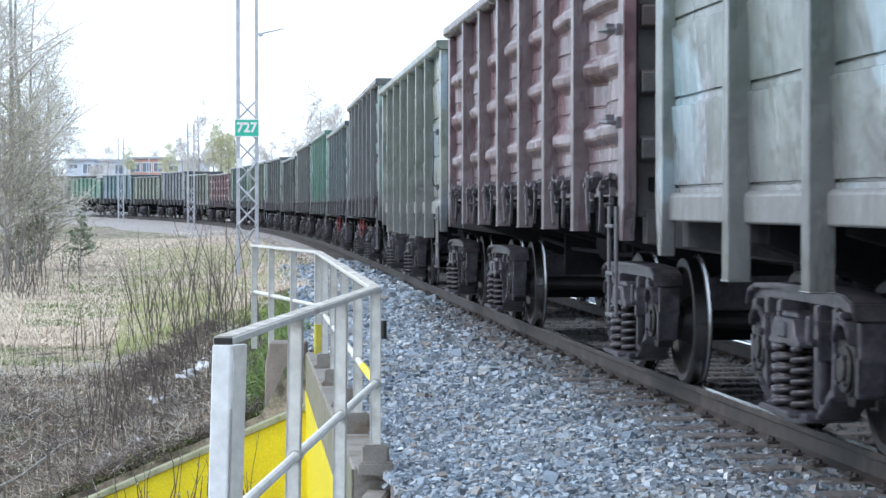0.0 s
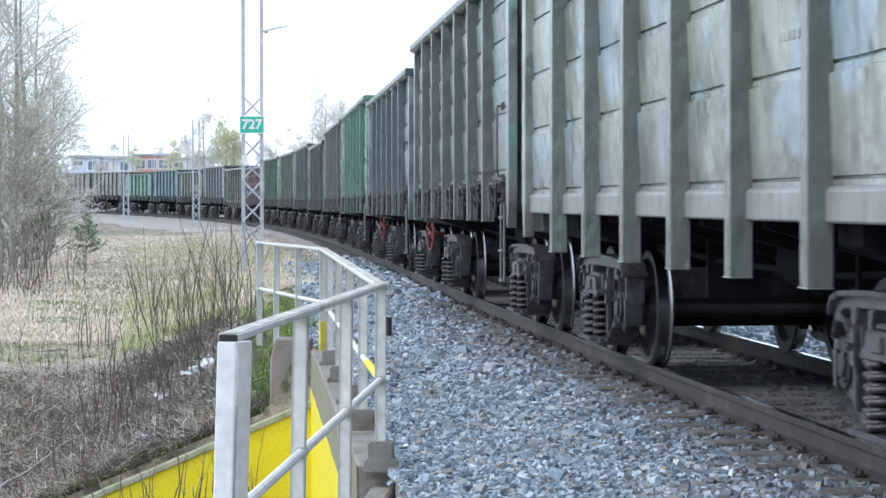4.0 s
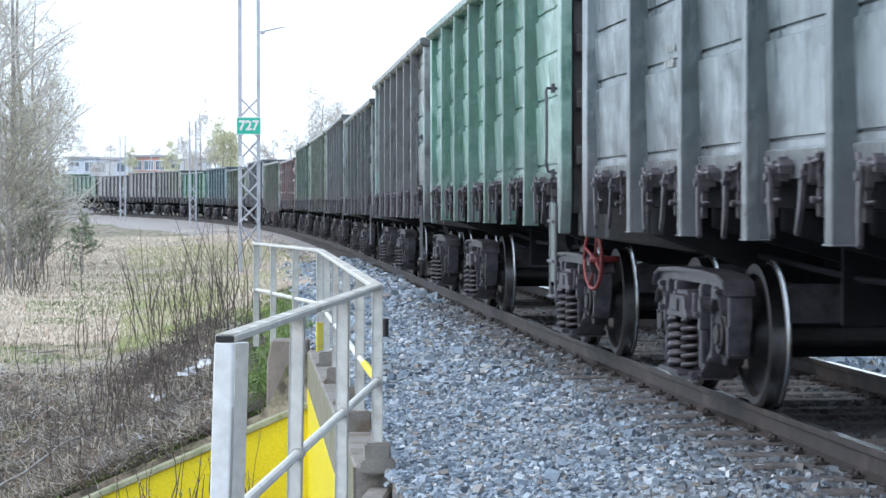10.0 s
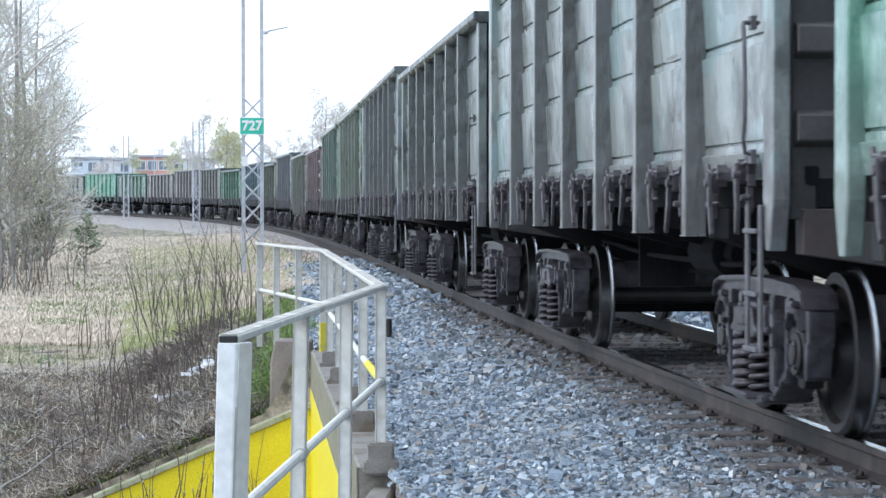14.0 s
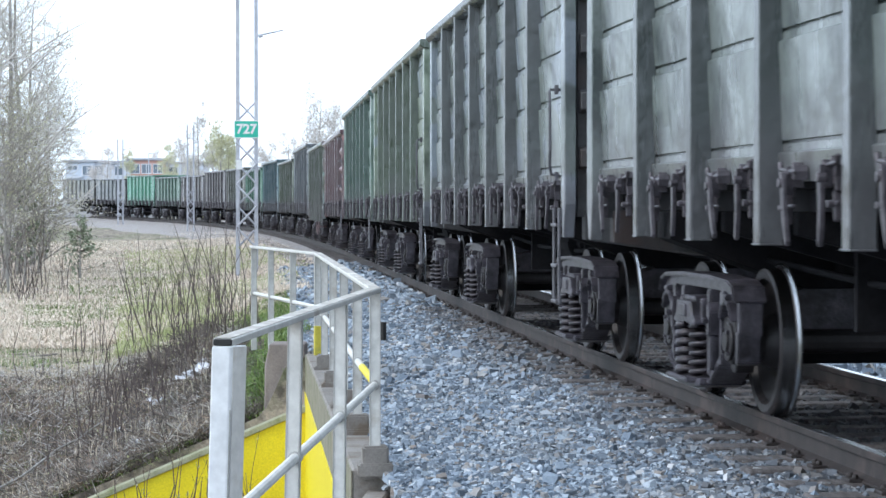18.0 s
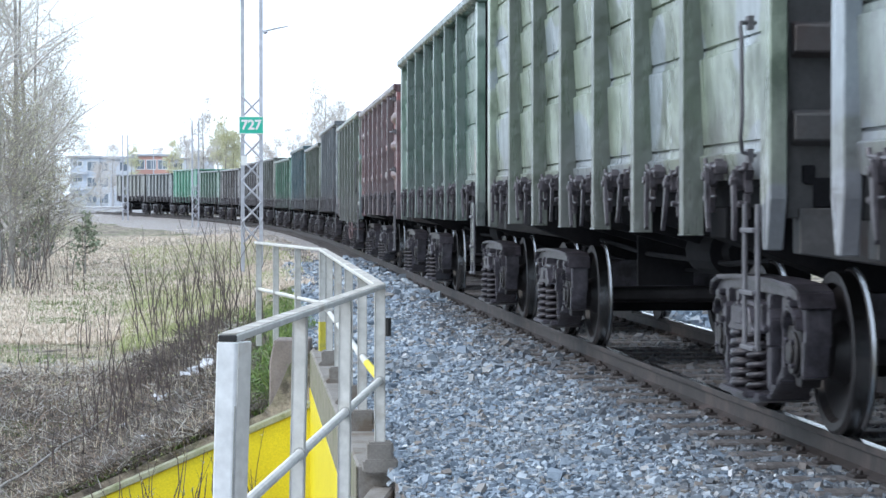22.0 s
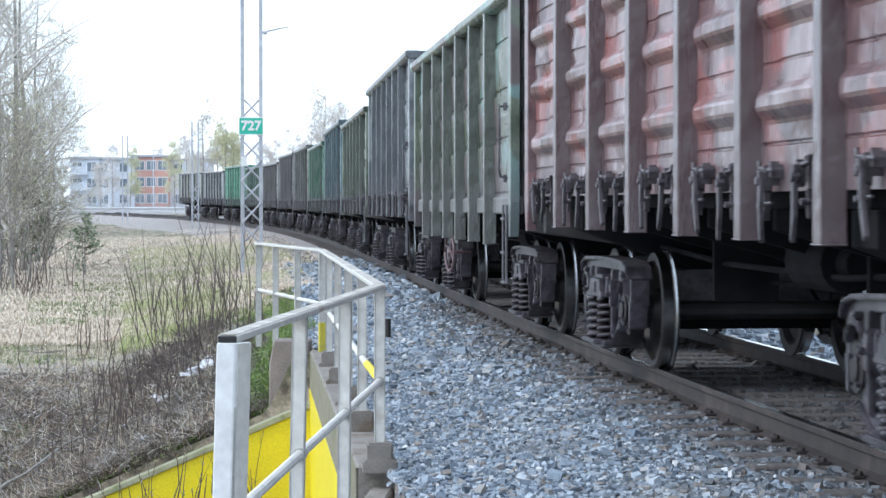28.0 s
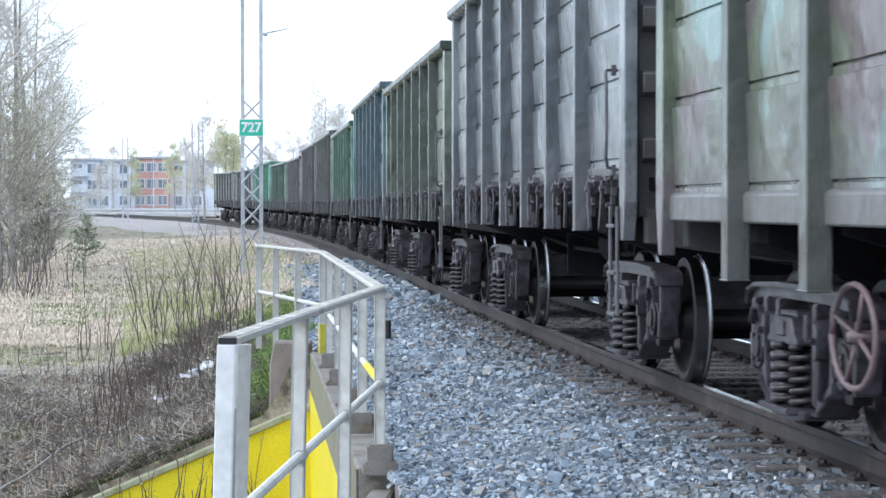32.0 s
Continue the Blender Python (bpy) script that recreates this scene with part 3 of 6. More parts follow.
def post_mesh(foot, top, deep=0.132, wide=1.0):
    """A pressed side post, its closed foot hanging under the sill."""
    g = Geo()
    w = 0.086 * wide
    g.slab([(-w, 0), (-w + 0.013, deep), (w - 0.013, deep), (w, 0)], "z", foot, top - 0.02)
    g.box(-w - 0.012, w + 0.012, 0.0, deep + 0.006, foot - 0.008, foot + 0.004)
    return g.mesh("side_post", 0.006)


def corner_mesh(foot, top):
    """The corner plate, which ends below in a blunt point."""
    g = Geo()
    g.slab([(-0.12, 1.45), (-0.07, foot), (0.02, foot), (0.10, 1.45), (0.10, top - 0.02), (-0.12, top - 0.02)], "y", -0.02, 0.075)
    return g.mesh("corner_post", 0.008)


def latch_mesh():
    """A hatch latch: bracket, bolt, hooked lever and the bent arm that hangs from it."""
    g = Geo()
    g.slab([(-0.026, 1.55), (0.026, 1.55), (0.020, 1.66), (0.0, 1.69), (-0.020, 1.66)], "y", 0.0, 0.055)
    g.slab([(0.066, 1.60), (0.108, 1.59), (0.112, 1.64), (0.088, 1.672), (0.066, 1.65)], "y", 0.0, 0.075)
    g.slab([(-0.02, 1.53), (0.02, 1.52), (0.03, 1.62), (0.0, 1.66), (-0.022, 1.62)], "y", 0.05, 0.09)
    g.tube((-0.16, 0.07, 1.650), (0.125, 0.07, 1.632), 0.013, n=7)
    g.tube((-0.16, 0.07, 1.650), (-0.178, 0.07, 1.69), 0.015, n=7)
    g.slab([(-0.13, 1.64), (-0.085, 1.67), (-0.066, 1.64), (-0.074, 1.56), (-0.098, 1.50), (-0.112, 1.51), (-0.094, 1.58), (-0.108, 1.61)], "y", 0.015, 0.062)
    g.tube((-0.15, 0.058, 1.446), (0.05, 0.058, 1.452), 0.011, n=6)
    g.slab([(-0.118, 1.36), (-0.088, 1.35), (-0.070, 1.44), (-0.080, 1.51), (-0.104, 1.50)], "y", 0.03, 0.066)
    g.tube((-0.095, 0.03, 1.44), (-0.095, 0.10, 1.44), 0.020, n=7)
    return g.mesh("hatch_latch", 0.003)


def lever_mesh():
    g = Geo()
    g.slab([(-0.030, 1.64), (0.020, 1.63), (0.040, 1.53), (0.038, 1.42), (0.070, 1.25), (0.050, 1.225), (0.004, 1.36), (-0.012, 1.50)], "y", 0.092, 0.118)
    g.tube((-0.005, 0.085, 1.575), (-0.005, 0.130, 1.575), 0.028, n=8)
    return g.mesh("latch_lever", 0.003)


def brake_beam_mesh():
    g = Geo().box(-0.05, 0.05, -0.85, 0.85, 0.30, 0.40)
    for f in (1, -1):
        g.slab([(-0.04, 0.22), (0.04, 0.24), (0.05, 0.62), (0.0, 0.62)], "y", f * 0.79 - 0.045, f * 0.79 + 0.045)
        g.tube((-0.06, f * 0.6, 0.62), (0.02, f * 0.76, 0.36), 0.02, n=6)
    return g.mesh("brake_beam", 0.006)


def end_mesh(top):
    """The end wall with its cross ribs."""
    return Geo().box(-0.03, 0.03, -1.40, 1.40, 1.34, top - 0.05).mesh("end_wall", 0.008)


def end_rib_mesh():
    return Geo().slab([(-0.03, -0.10), (-0.12, -0.07), (-0.12, 0.07), (-0.03, 0.10)], "y", -1.38, 1.38).mesh("end_rib", 0.008)


def side_frame_mesh():
    """Cast side frame: a flat-topped beam with lipped windows, axle jaws with arched openings, columns and the spring seat."""
    g = Geo()
    t0, t1 = -0.07, 0.07
    g.slab([(-1.19, 0.52), (-1.19, 0.74), (-1.13, 0.83), (-0.98, 0.865), (-0.45, 0.885), (0.45, 0.885), (0.98, 0.865), (1.13, 0.83), (1.19, 0.74), (1.19, 0.52),
            (1.11, 0.52), (1.09, 0.72), (1.02, 0.775), (0.80, 0.785), (0.5, 0.80), (-0.5, 0.80), (-0.80, 0.785), (-1.02, 0.775), (-1.09, 0.72), (-1.11, 0.52)], "y", t0 - 0.01, t1)
    g.slab([(-1.20, 0.74), (-1.14, 0.842), (-0.98, 0.878), (-0.45, 0.897), (0.45, 0.897), (0.98, 0.878), (1.14, 0.842), (1.20, 0.74), (1.175, 0.735), (1.12, 0.818), (0.98, 0.848),
            (0.45, 0.866), (-0.45, 0.866), (-0.98, 0.848), (-1.12, 0.818), (-1.175, 0.735)], "y", t0 - 0.035, t1 + 0.045)
    for e in (1, -1):
        # jaw legs either side of the axle box, with rounded lips
        g.slab([(e * 1.10, 0.33), (e * 1.16, 0.35), (e * 1.19, 0.56), (e * 1.11, 0.56)], "y", t0, t1 + 0.01)
        g.slab([(e * 0.68, 0.32), (e * 0.75, 0.35), (e * 0.765, 0.66), (e * 0.80, 0.745), (e * 0.80, 0.80), (e * 0.70, 0.80)], "y", t0, t1 + 0.02)
        arch = [(e * (0.925 + 0.175 * math.cos(a)), 0.60 + 0.15 * math.sin(a)) for a in (0.1, 0.6, 1.1, 1.57, 2.04, 2.54, 3.04)]
        inner = [(e * (0.925 + 0.145 * math.cos(a)), 0.60 + 0.12 * math.sin(a)) for a in (3.04, 2.54, 2.04, 1.57, 1.1, 0.6, 0.1)]
        g.slab(arch + inner, "y", t1 - 0.02, t1 + 0.045)
        # inner column, its guide and the slanting lower chord
        g.slab([(e * 0.36, 0.22), (e * 0.45, 0.22), (e * 0.46, 0.80), (e * 0.36, 0.80)], "y", t0, t1 + 0.03)
        g.slab([(e * 0.455, 0.52), (e * 0.50, 0.54), (e * 0.50, 0.70), (e * 0.455, 0.72)], "y", t0 + 0.02, t1 + 0.055)
        g.slab([(e * 0.44, 0.18), (e * 0.56, 0.19), (e * 0.78, 0.31), (e * 0.78, 0.40), (e * 0.56, 0.29), (e * 0.46, 0.28)], "y", t0, t1 + 0.03)
        g.slab([(e * 0.43, 0.168), (e * 0.56, 0.178), (e * 0.80, 0.30), (e * 0.80, 0.325), (e * 0.56, 0.203), (e * 0.43, 0.193)], "y", t0 - 0.03, t1 + 0.06)
        # brake hanger bracket and pin
        g.slab([(e * 0.54, 0.48), (e * 0.62, 0.50), (e * 0.64, 0.66), (e * 0.60, 0.72), (e * 0.54, 0.68)], "y", t1 - 0.03, t1 + 0.075)
        g.tube((e * 0.59, t1 + 0.02, 0.60), (e * 0.59, t1 + 0.11, 0.60), 0.024, n=8)
        g.slab([(e * 0.55, 0.26), (e * 0.60, 0.27), (e * 0.62, 0.50), (e * 0.57, 0.50)], "y", t1 + 0.02, t1 + 0.06)
        g.box(e * 0.925 - 0.05, e * 0.925 + 0.05, t1 - 0.01, t1 + 0.05, 0.745, 0.785)
    g.slab([(-0.47, 0.16), (-0.25, 0.13), (0.25, 0.13), (0.47, 0.16), (0.47, 0.20), (-0.47, 0.20)], "y", t0 - 0.08, t1 + 0.10)
    g.slab([(-0.34, 0.17), (0.34, 0.17), (0.32, 0.205), (-0.32, 0.205)], "y", t0 - 0.06, t1 + 0.17)
    return g.mesh("side_frame", 0.012, segments=2)


def axle_box_mesh():
    g = Geo()
    g.tube((0, -0.14, 0), (0, 0.07, 0), 0.145, n=18)
    g.tube((0, 0.07, 0), (0, 0.095, 0), 0.128, n=18)
    g.tube((0, 0.095, 0), (0, 0.112, 0), 0.07, n=14)
    g.slab([(-0.165, 0.05), (-0.15, 0.155), (0.15, 0.155), (0.165, 0.05)], "y", -0.09, 0.075)
    g.slab([(-0.09, -0.135), (0.09, -0.135), (0.06, -0.20), (-0.06, -0.20)], "y", -0.07, 0.05)
    return g.mesh("axle_box", 0.007)


def cap_bolt_mesh():
    return Geo().tube((0, 0, 0), (0, 0.022, 0), 0.016, n=6).mesh("cap_bolt")


def spring_mesh():
    """The nest of thick coil springs under the bolster's end."""
    g = Geo()
    for x, y in ((-0.215, 0.075), (0.0, 0.125), (0.215, 0.075), (-0.11, -0.09), (0.11, -0.09)):
        pts = [(x + 0.086 * math.cos(a * 2 * math.pi / 10), y + 0.086 * math.sin(a * 2 * math.pi / 10), 0.218 + 0.335 * a / 54) for a in range(55)]
        g.pipe(pts, 0.0195, 6)
    return g.mesh("spring", 0, True)


def spring_cap_mesh():
    """The bolster's end that sits on the springs, with its sloping shoulders and friction wedges."""
    g = Geo()
    g.slab([(-0.33, 0.555), (0.33, 0.555), (0.33, 0.585), (0.26, 0.62), (0.21, 0.71), (-0.21, 0.71), (-0.26, 0.62), (-0.33, 0.585)], "y", -0.10, 0.17)
    g.slab([(-0.20, 0.71), (0.20, 0.71), (0.16, 0.745), (-0.16, 0.745)], "y", -0.10, 0.13)
    for e in (1, -1):
        g.slab([(e * 0.25, 0.57), (e * 0.345, 0.57), (e * 0.345, 0.73), (e * 0.31, 0.74)], "y", -0.05, 0.12)
    g.box(-0.09, 0.09, 0.165, 0.185, 0.60, 0.69)
    return g.mesh("spring_cap", 0.009)


def bolster_mesh():
    g = Geo()
    g.slab([(-1.14, 0.56), (-1.14, 0.68), (-0.8, 0.70), (-0.4, 0.80), (0.4, 0.80), (0.8, 0.70), (1.14, 0.68), (1.14, 0.56), (0.8, 0.50), (0.4, 0.42), (-0.4, 0.42), (-0.8, 0.50)], "x", -0.21, 0.21)
    return g.mesh("bogie_bolster", 0.01)


def wheelset_mesh():
    """Axle with two wheels; the worn treads and the flanges' backs are bright."""
    g = Geo()
    g.tube((0, -1.1, 0), (0, 1.1, 0), 0.078, n=12)
    bright, n = [], 36
    for e in (1, -1):
        prof = [(0.09, -0.09), (0.15, -0.09), (0.17, -0.03), (0.36, 0.0), (0.405, -0.055), (0.50, -0.060), (0.507, -0.045), (0.485, -0.030), (0.478, -0.02),
                (0.474, 0.065), (0.455, 0.075), (0.41, 0.070), (0.385, 0.030), (0.19, 0.0), (0.15, 0.09), (0.09, 0.09)]
        first = len(g.f)
        g.lathe([(r, e * h) for r, h in prof], n, e * 0.798)
        bright += [first + k * len(prof) + i for k in range(n) for i in (6, 8)]
    me = g.mesh("wheelset", 0, False)
    me.materials.append(tread_steel)
    for i in bright:
        me.polygons[i].material_index = 1
    return me


def coupler_mesh():
    g = Geo()
    g.box(-0.45, 0.2, -0.09, 0.09, 0.98, 1.14)
    g.slab([(-0.42, -0.20), (-0.62, -0.22), (-0.66, -0.06), (-0.56, 0.0), (-0.70, 0.10), (-0.68, 0.20), (-0.45, 0.18)], "z", 0.90, 1.20)
    g.pipe([(-0.3, 0.32, 1.05), (-0.42, 0.34, 0.80), (-0.62, 0.36, 0.66), (-0.78, 0.36, 0.64)], 0.025, 6)
    return g.mesh("coupler", 0.01)


def floor_mesh():
    return Geo().box(-HL + 0.05, HL - 0.05, -1.26, 1.26, 1.40, 1.57).mesh("floor", 0.006)


def middle_sill_mesh():
    return Geo().box(-HL + 0.1, HL - 0.1, -0.20, 0.20, 0.96, 1.358).mesh("middle_sill", 0.006)


def cross_mesh(low, mid, half):
    return Geo().slab([(-1.34, 1.397), (-1.34, low), (-0.4, mid), (0.4, mid), (1.34, low), (1.34, 1.397)], "x", -half, half).mesh("cross_beam", 0.006)


def brake_mesh():
    g = Geo()
    g.tube((-1.3, 0.55, 0.98), (-0.4, 0.55, 0.98), 0.19, n=16)
    g.tube((0.6, -0.5, 1.0), (1.6, -0.5, 1.0), 0.17, n=16)
    g.tube((-1.3, 0.55, 0.98), (-1.55, 0.55, 0.98), 0.10, n=12)
    g.pipe([(-5.9, 0.62, 1.16), (-4.2, 0.66, 1.0), (-1.6, 0.66, 0.9), (1.8, 0.62, 0.9), (4.5, 0.66, 1.0), (5.9, 0.62, 1.16)], 0.022, 6)
    g.pipe([(-3.3, 0.25, 0.72), (-0.9, 0.3, 0.82), (3.3, 0.25, 0.72)], 0.018, 6)
    for x in (-2.2, 1.9):
        g.box(x - 0.03, x + 0.03, 0.2, 0.7, 0.62, 1.1)
    return g.mesh("brake_gear", 0)


def step_bar_mesh():
    return Geo().box(-0.026, 0.026, -0.010, 0.010, 0.58, 1.42).mesh("step_bar", 0.004)


def step_plate_mesh():
    return Geo().box(-0.12, 0.12, -0.010, 0.004, 0.72, 1.44).mesh("step_plate", 0.004)


def rung_mesh():
    return Geo().box(-0.15, 0.15, -0.022, 0.030, -0.013, 0.013).mesh("rung", 0.004)


def corner_step(w, m, plate, paint):
    """The step that hangs from the corner: two flat bars with rungs."""
    st = part("corner_step", MESH["step_bar"], step_steel, w, m @ T(-0.15, 0, 0))
    part("step_bar", MESH["step_bar"], step_steel, st, T(0.30, 0, 0))
    for z in (0.56, 0.86, 1.20):
        part("rung", MESH["rung"], step_steel, st, T(0.15, 0, z))
    if plate:
        part("step_plate", MESH["step_plate"], paint, st, T(0.15, 0, 0))


def grab_mesh():
    g = Geo()
    g.pipe([(0.09, -0.02, 2.47), (0.07, 0.07, 2.47), (0.01, 0.085, 2.44), (-0.02, 0.085, 2.34), (-0.03, 0.085, 2.12), (-0.035, 0.085, 1.92), (0.0, 0.085, 1.80), (0.07, 0.06, 1.72), (0.09, -0.02, 1.70)], 0.0125, 6)
    g.box(0.05, 0.13, 0.0, 0.03, 2.43, 2.51)
    g.box(0.05, 0.13, 0.0, 0.03, 1.66, 1.74)
    return g.mesh("grab_pipe", 0)


def bar_handle_mesh():
    g = Geo()
    g.pipe([(-0.22, -0.02, 0), (-0.22, 0.09, 0), (0.18, 0.09, 0.02), (0.18, -0.02, 0.02)], 0.016, 6)
    g.box(0.13, 0.23, -0.01, 0.05, 0.0, 0.07)
    g.box(-0.26, -0.18, -0.01, 0.04, -0.04, 0.04)
    return g.mesh("grab_handle", 0)


def hand_wheel_mesh():
    g = Geo()
    pts = [(0.26 * math.cos(a * math.pi / 12), 0.0, 0.26 * math.sin(a * math.pi / 12)) for a in range(25)]
    g.pipe(pts, 0.018, 6)
    for a in (0.4, 2.0, 3.6, 5.1):
        g.tube((0, -0.02, 0), (0.25 * math.cos(a), 0, 0.25 * math.sin(a)), 0.014, n=6)
    g.tube((0, -0.30, 0), (0, 0.03, 0), 0.03, n=8)
    return g.mesh("hand_brake_wheel", 0, True)


MESH = {"latch": latch_mesh(), "lever": lever_mesh(), "brake_beam": brake_beam_mesh(), "end_rib": end_rib_mesh(), "frame": side_frame_mesh(), "axle_box": axle_box_mesh(), "spring": spring_mesh(), "spring_cap": spring_cap_mesh(), "cap_bolt": cap_bolt_mesh(), "bolster": bolster_mesh(), "wheelset": wheelset_mesh(),
        "coupler": coupler_mesh(), "floor": floor_mesh(), "middle_sill": middle_sill_mesh(), "bolster_beam": cross_mesh(1.20, 0.84, 0.22), "end_beam": cross_mesh(1.14, 1.0, 0.08), "cross_beam": cross_mesh(1.27, 1.0, 0.05), "brake": brake_mesh(), "step_bar": step_bar_mesh(), "step_plate": step_plate_mesh(), "rung": rung_mesh(),
        "grab": grab_mesh(), "handles": bar_handle_mesh(), "hand_wheel": hand_wheel_mesh()}
for kind, size in (("ribbed", "low"), ("ribbed", "tall"), ("ribbed", "high"), ("deep", "short"), ("deep", "mid"), ("plain", "low")):
    top, key = TOPS[size], kind + size
    MESH[key] = [panel_mesh(kind, BAY - 0.06, 31 * k + len(kind), top) for k in range(5)]
    MESH[key + "_end"] = [panel_mesh(kind, 2.02, 17 * k + len(kind), top) for k in range(3)]
    MESH[key + "_post"] = post_mesh(0.98 if kind == "plain" else 1.22, top, 0.132, 1.0 if kind != "ribbed" else 0.86)
    MESH[key + "_corner"] = corner_mesh(1.08 if kind == "plain" else 1.16, top)
for size, top in TOPS.items():
    MESH["rail_top" + size] = Geo().slab([(-0.06, top - 0.11), (0.12, top - 0.11), (0.175, top - 0.07), (0.175, top + 0.03), (-0.06, top + 0.03)], "x", -HL - 0.05, HL + 0.05).mesh("top_rail", 0.012)
    MESH["end" + size] = end_mesh(top)
    MESH["end_top" + size] = Geo().box(-0.12, 0.06, -1.50, 1.50, top - 0.10, top + 0.028).mesh("end_top_rail", 0.012)
MESH["sill"] = Geo().slab([(-0.05, 1.53), (0.0, 1.53), (0.02, 1.545), (0.02, 1.64), (-0.05, 1.64)], "x", -HL + 0.05, HL - 0.05).mesh("side_sill", 0.006)
MESH["plain_sill"] = Geo().slab([(-0.05, 1.32), (0.030, 1.32), (0.036, 1.335), (0.036, 1.49), (0.012, 1.515), (-0.05, 1.515)], "x", -HL + 0.05, HL - 0.05).mesh("side_sill", 0.008)

BODY = [k for k in MESH if k not in ("brake_beam", "frame", "axle_box", "cap_bolt", "spring", "spring_cap", "bolster", "wheelset", "hand_wheel", "rung", "end_rib", "handles", "coupler", "brake")]
for me in {id(m): m for k in BODY for m in (MESH[k] if isinstance(MESH[k], list) else [MESH[k]])}.values():
    me.transform(Matrix.Diagonal((1, 1, LAT, 1)))

wheelsets, bogies = [], []


def wagon(kind, sheet, post, label, step="step", grab="grab", hand=None, seed=0, sill=None, corner=None, size="tall", near=True):
    """One open goods wagon on two bogies, built round its middle, rail top at zero, its camera side to the left (+y)."""
    rnd, key = random.Random(seed), kind + size
    w = thing("goods_wagon", Matrix(), label, "freight wagon", "wagons of the goods train")
    for e in (1, -1):
        turn = Matrix() if e == 1 else MIRROR
        for x, wide in BAYS:
            me = MESH[key][rnd.randrange(5)] if wide < 2 else MESH[key + "_end"][rnd.randrange(3)]
            part("side_panel", me, sheet, w, turn @ T(x, SHEET, 0))
            if kind != "plain" and e == 1:
                for d in (-0.42, 0.30):
                    flip = pose(0, 0, 0) if d < 0 else Matrix.Diagonal((-1, 1, 1, 1))
                    latch = part("hatch_latch", MESH["latch"], latch_steel, w, turn @ T(x + d, SHEET + 0.02, rnd.uniform(-0.02, 0.02)) @ flip)
                    part("latch_lever", MESH["lever"], latch_steel, latch, T(0, 0, 1.575) @ pose(0, 0, 0, 0, rnd.uniform(-16, 12), 0) @ T(0, 0, -1.575))
        for k in range(6):
            part("side_post", MESH[key + "_post"], post, w, turn @ T((k - 2.5) * BAY, SHEET - 0.005, 0))
        for c in (1, -1):
            flip = Matrix.Diagonal((c, 1, 1, 1))
            part("corner_post", MESH[key + "_corner"], corner or sheet, w, turn @ T(c * (HL - 0.08), SHEET + 0.01, 0) @ flip)
        part("top_rail", MESH["rail_top" + size], sheet if kind == "plain" else post, w, turn @ T(0, SHEET - 0.03, 0))
        # hatch wagons' sills are coloured black for the shade below the sheets
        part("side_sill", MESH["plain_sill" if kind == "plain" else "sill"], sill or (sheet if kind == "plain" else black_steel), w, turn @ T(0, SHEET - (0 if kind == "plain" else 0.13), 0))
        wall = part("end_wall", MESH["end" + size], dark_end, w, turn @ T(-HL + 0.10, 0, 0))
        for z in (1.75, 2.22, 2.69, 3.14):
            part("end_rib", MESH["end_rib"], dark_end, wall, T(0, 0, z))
        part("end_top_rail", MESH["end_top" + size], post, w, turn @ T(-HL + 0.08, 0, 0))
        corner_step(w, turn @ T(-HL + 0.34, SHEET + 0.10, 0), step == "plate_step", post)
        if grab:
            for z in (0.0,) if grab == "grab" else (1.94, 2.6, 3.17):
                part("grab_pipe" if grab == "grab" else "grab_handle", MESH[grab], step_steel, w, turn @ T(-HL + 0.34, SHEET + 0.075, z))
        part("coupler", MESH["coupler"], black_steel, w, turn @ T(-HL + 0.09, 0, 0))
        b = part("bogie", MESH["bolster"], bogie_steel, w, T(e * 4.325, 0, 0))
        bogies.append((b, e))
        for f in (1, -1):
            side = Matrix() if f == 1 else MIRROR
            part("brake_beam", MESH["brake_beam"], black_steel, b, T(f * 0.42, 0, 0) if f == 1 else T(-0.42, 0, 0) @ MIRROR)
            ws = part("wheelset", MESH["wheelset"], wheel_face, b, T(f * 0.925, 0, WHEEL_R))
            wheelsets.append((ws, f * 0.925))
            part("side_frame", MESH["frame"], bogie_steel, b, side @ T(0, 1.018, 0))
            for c in (1, -1):
                box = part("axle_box", MESH["axle_box"], wheel_face, b, side @ T(c * 0.925, 1.018, WHEEL_R))
                if near and f == 1:
                    for a in range(4):
                        part("cap_bolt", MESH["cap_bolt"], bogie_steel, box, T(0.098 * math.cos(0.8 + a * 1.571), 0.094, 0.098 * math.sin(0.8 + a * 1.571)))
            if f == -1:
                continue
            nest = part("spring", MESH["spring"], spring_steel, b, side @ T(0, 1.03, 0))
            part("spring_cap", MESH["spring_cap"], bogie_steel, nest)
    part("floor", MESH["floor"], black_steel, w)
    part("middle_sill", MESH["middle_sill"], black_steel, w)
    for e in (1, -1):
        part("bolster_beam", MESH["bolster_beam"], black_steel, w, T(e * 4.325, 0, 0))
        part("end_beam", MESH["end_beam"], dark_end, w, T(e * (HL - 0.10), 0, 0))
    for k in range(6):
        part("cross_beam", MESH["cross_beam"], black_steel, w, T((k - 2.5) * BAY, 0, 0))
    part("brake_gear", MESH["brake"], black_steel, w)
    if hand:
        part("hand_brake_wheel", MESH["hand_wheel"], hand[2], w, T(hand[0], hand[3], hand[1]) @ pose(0, 0, 0, 0, 0, 8), "spoked hand brake wheel")
    return w


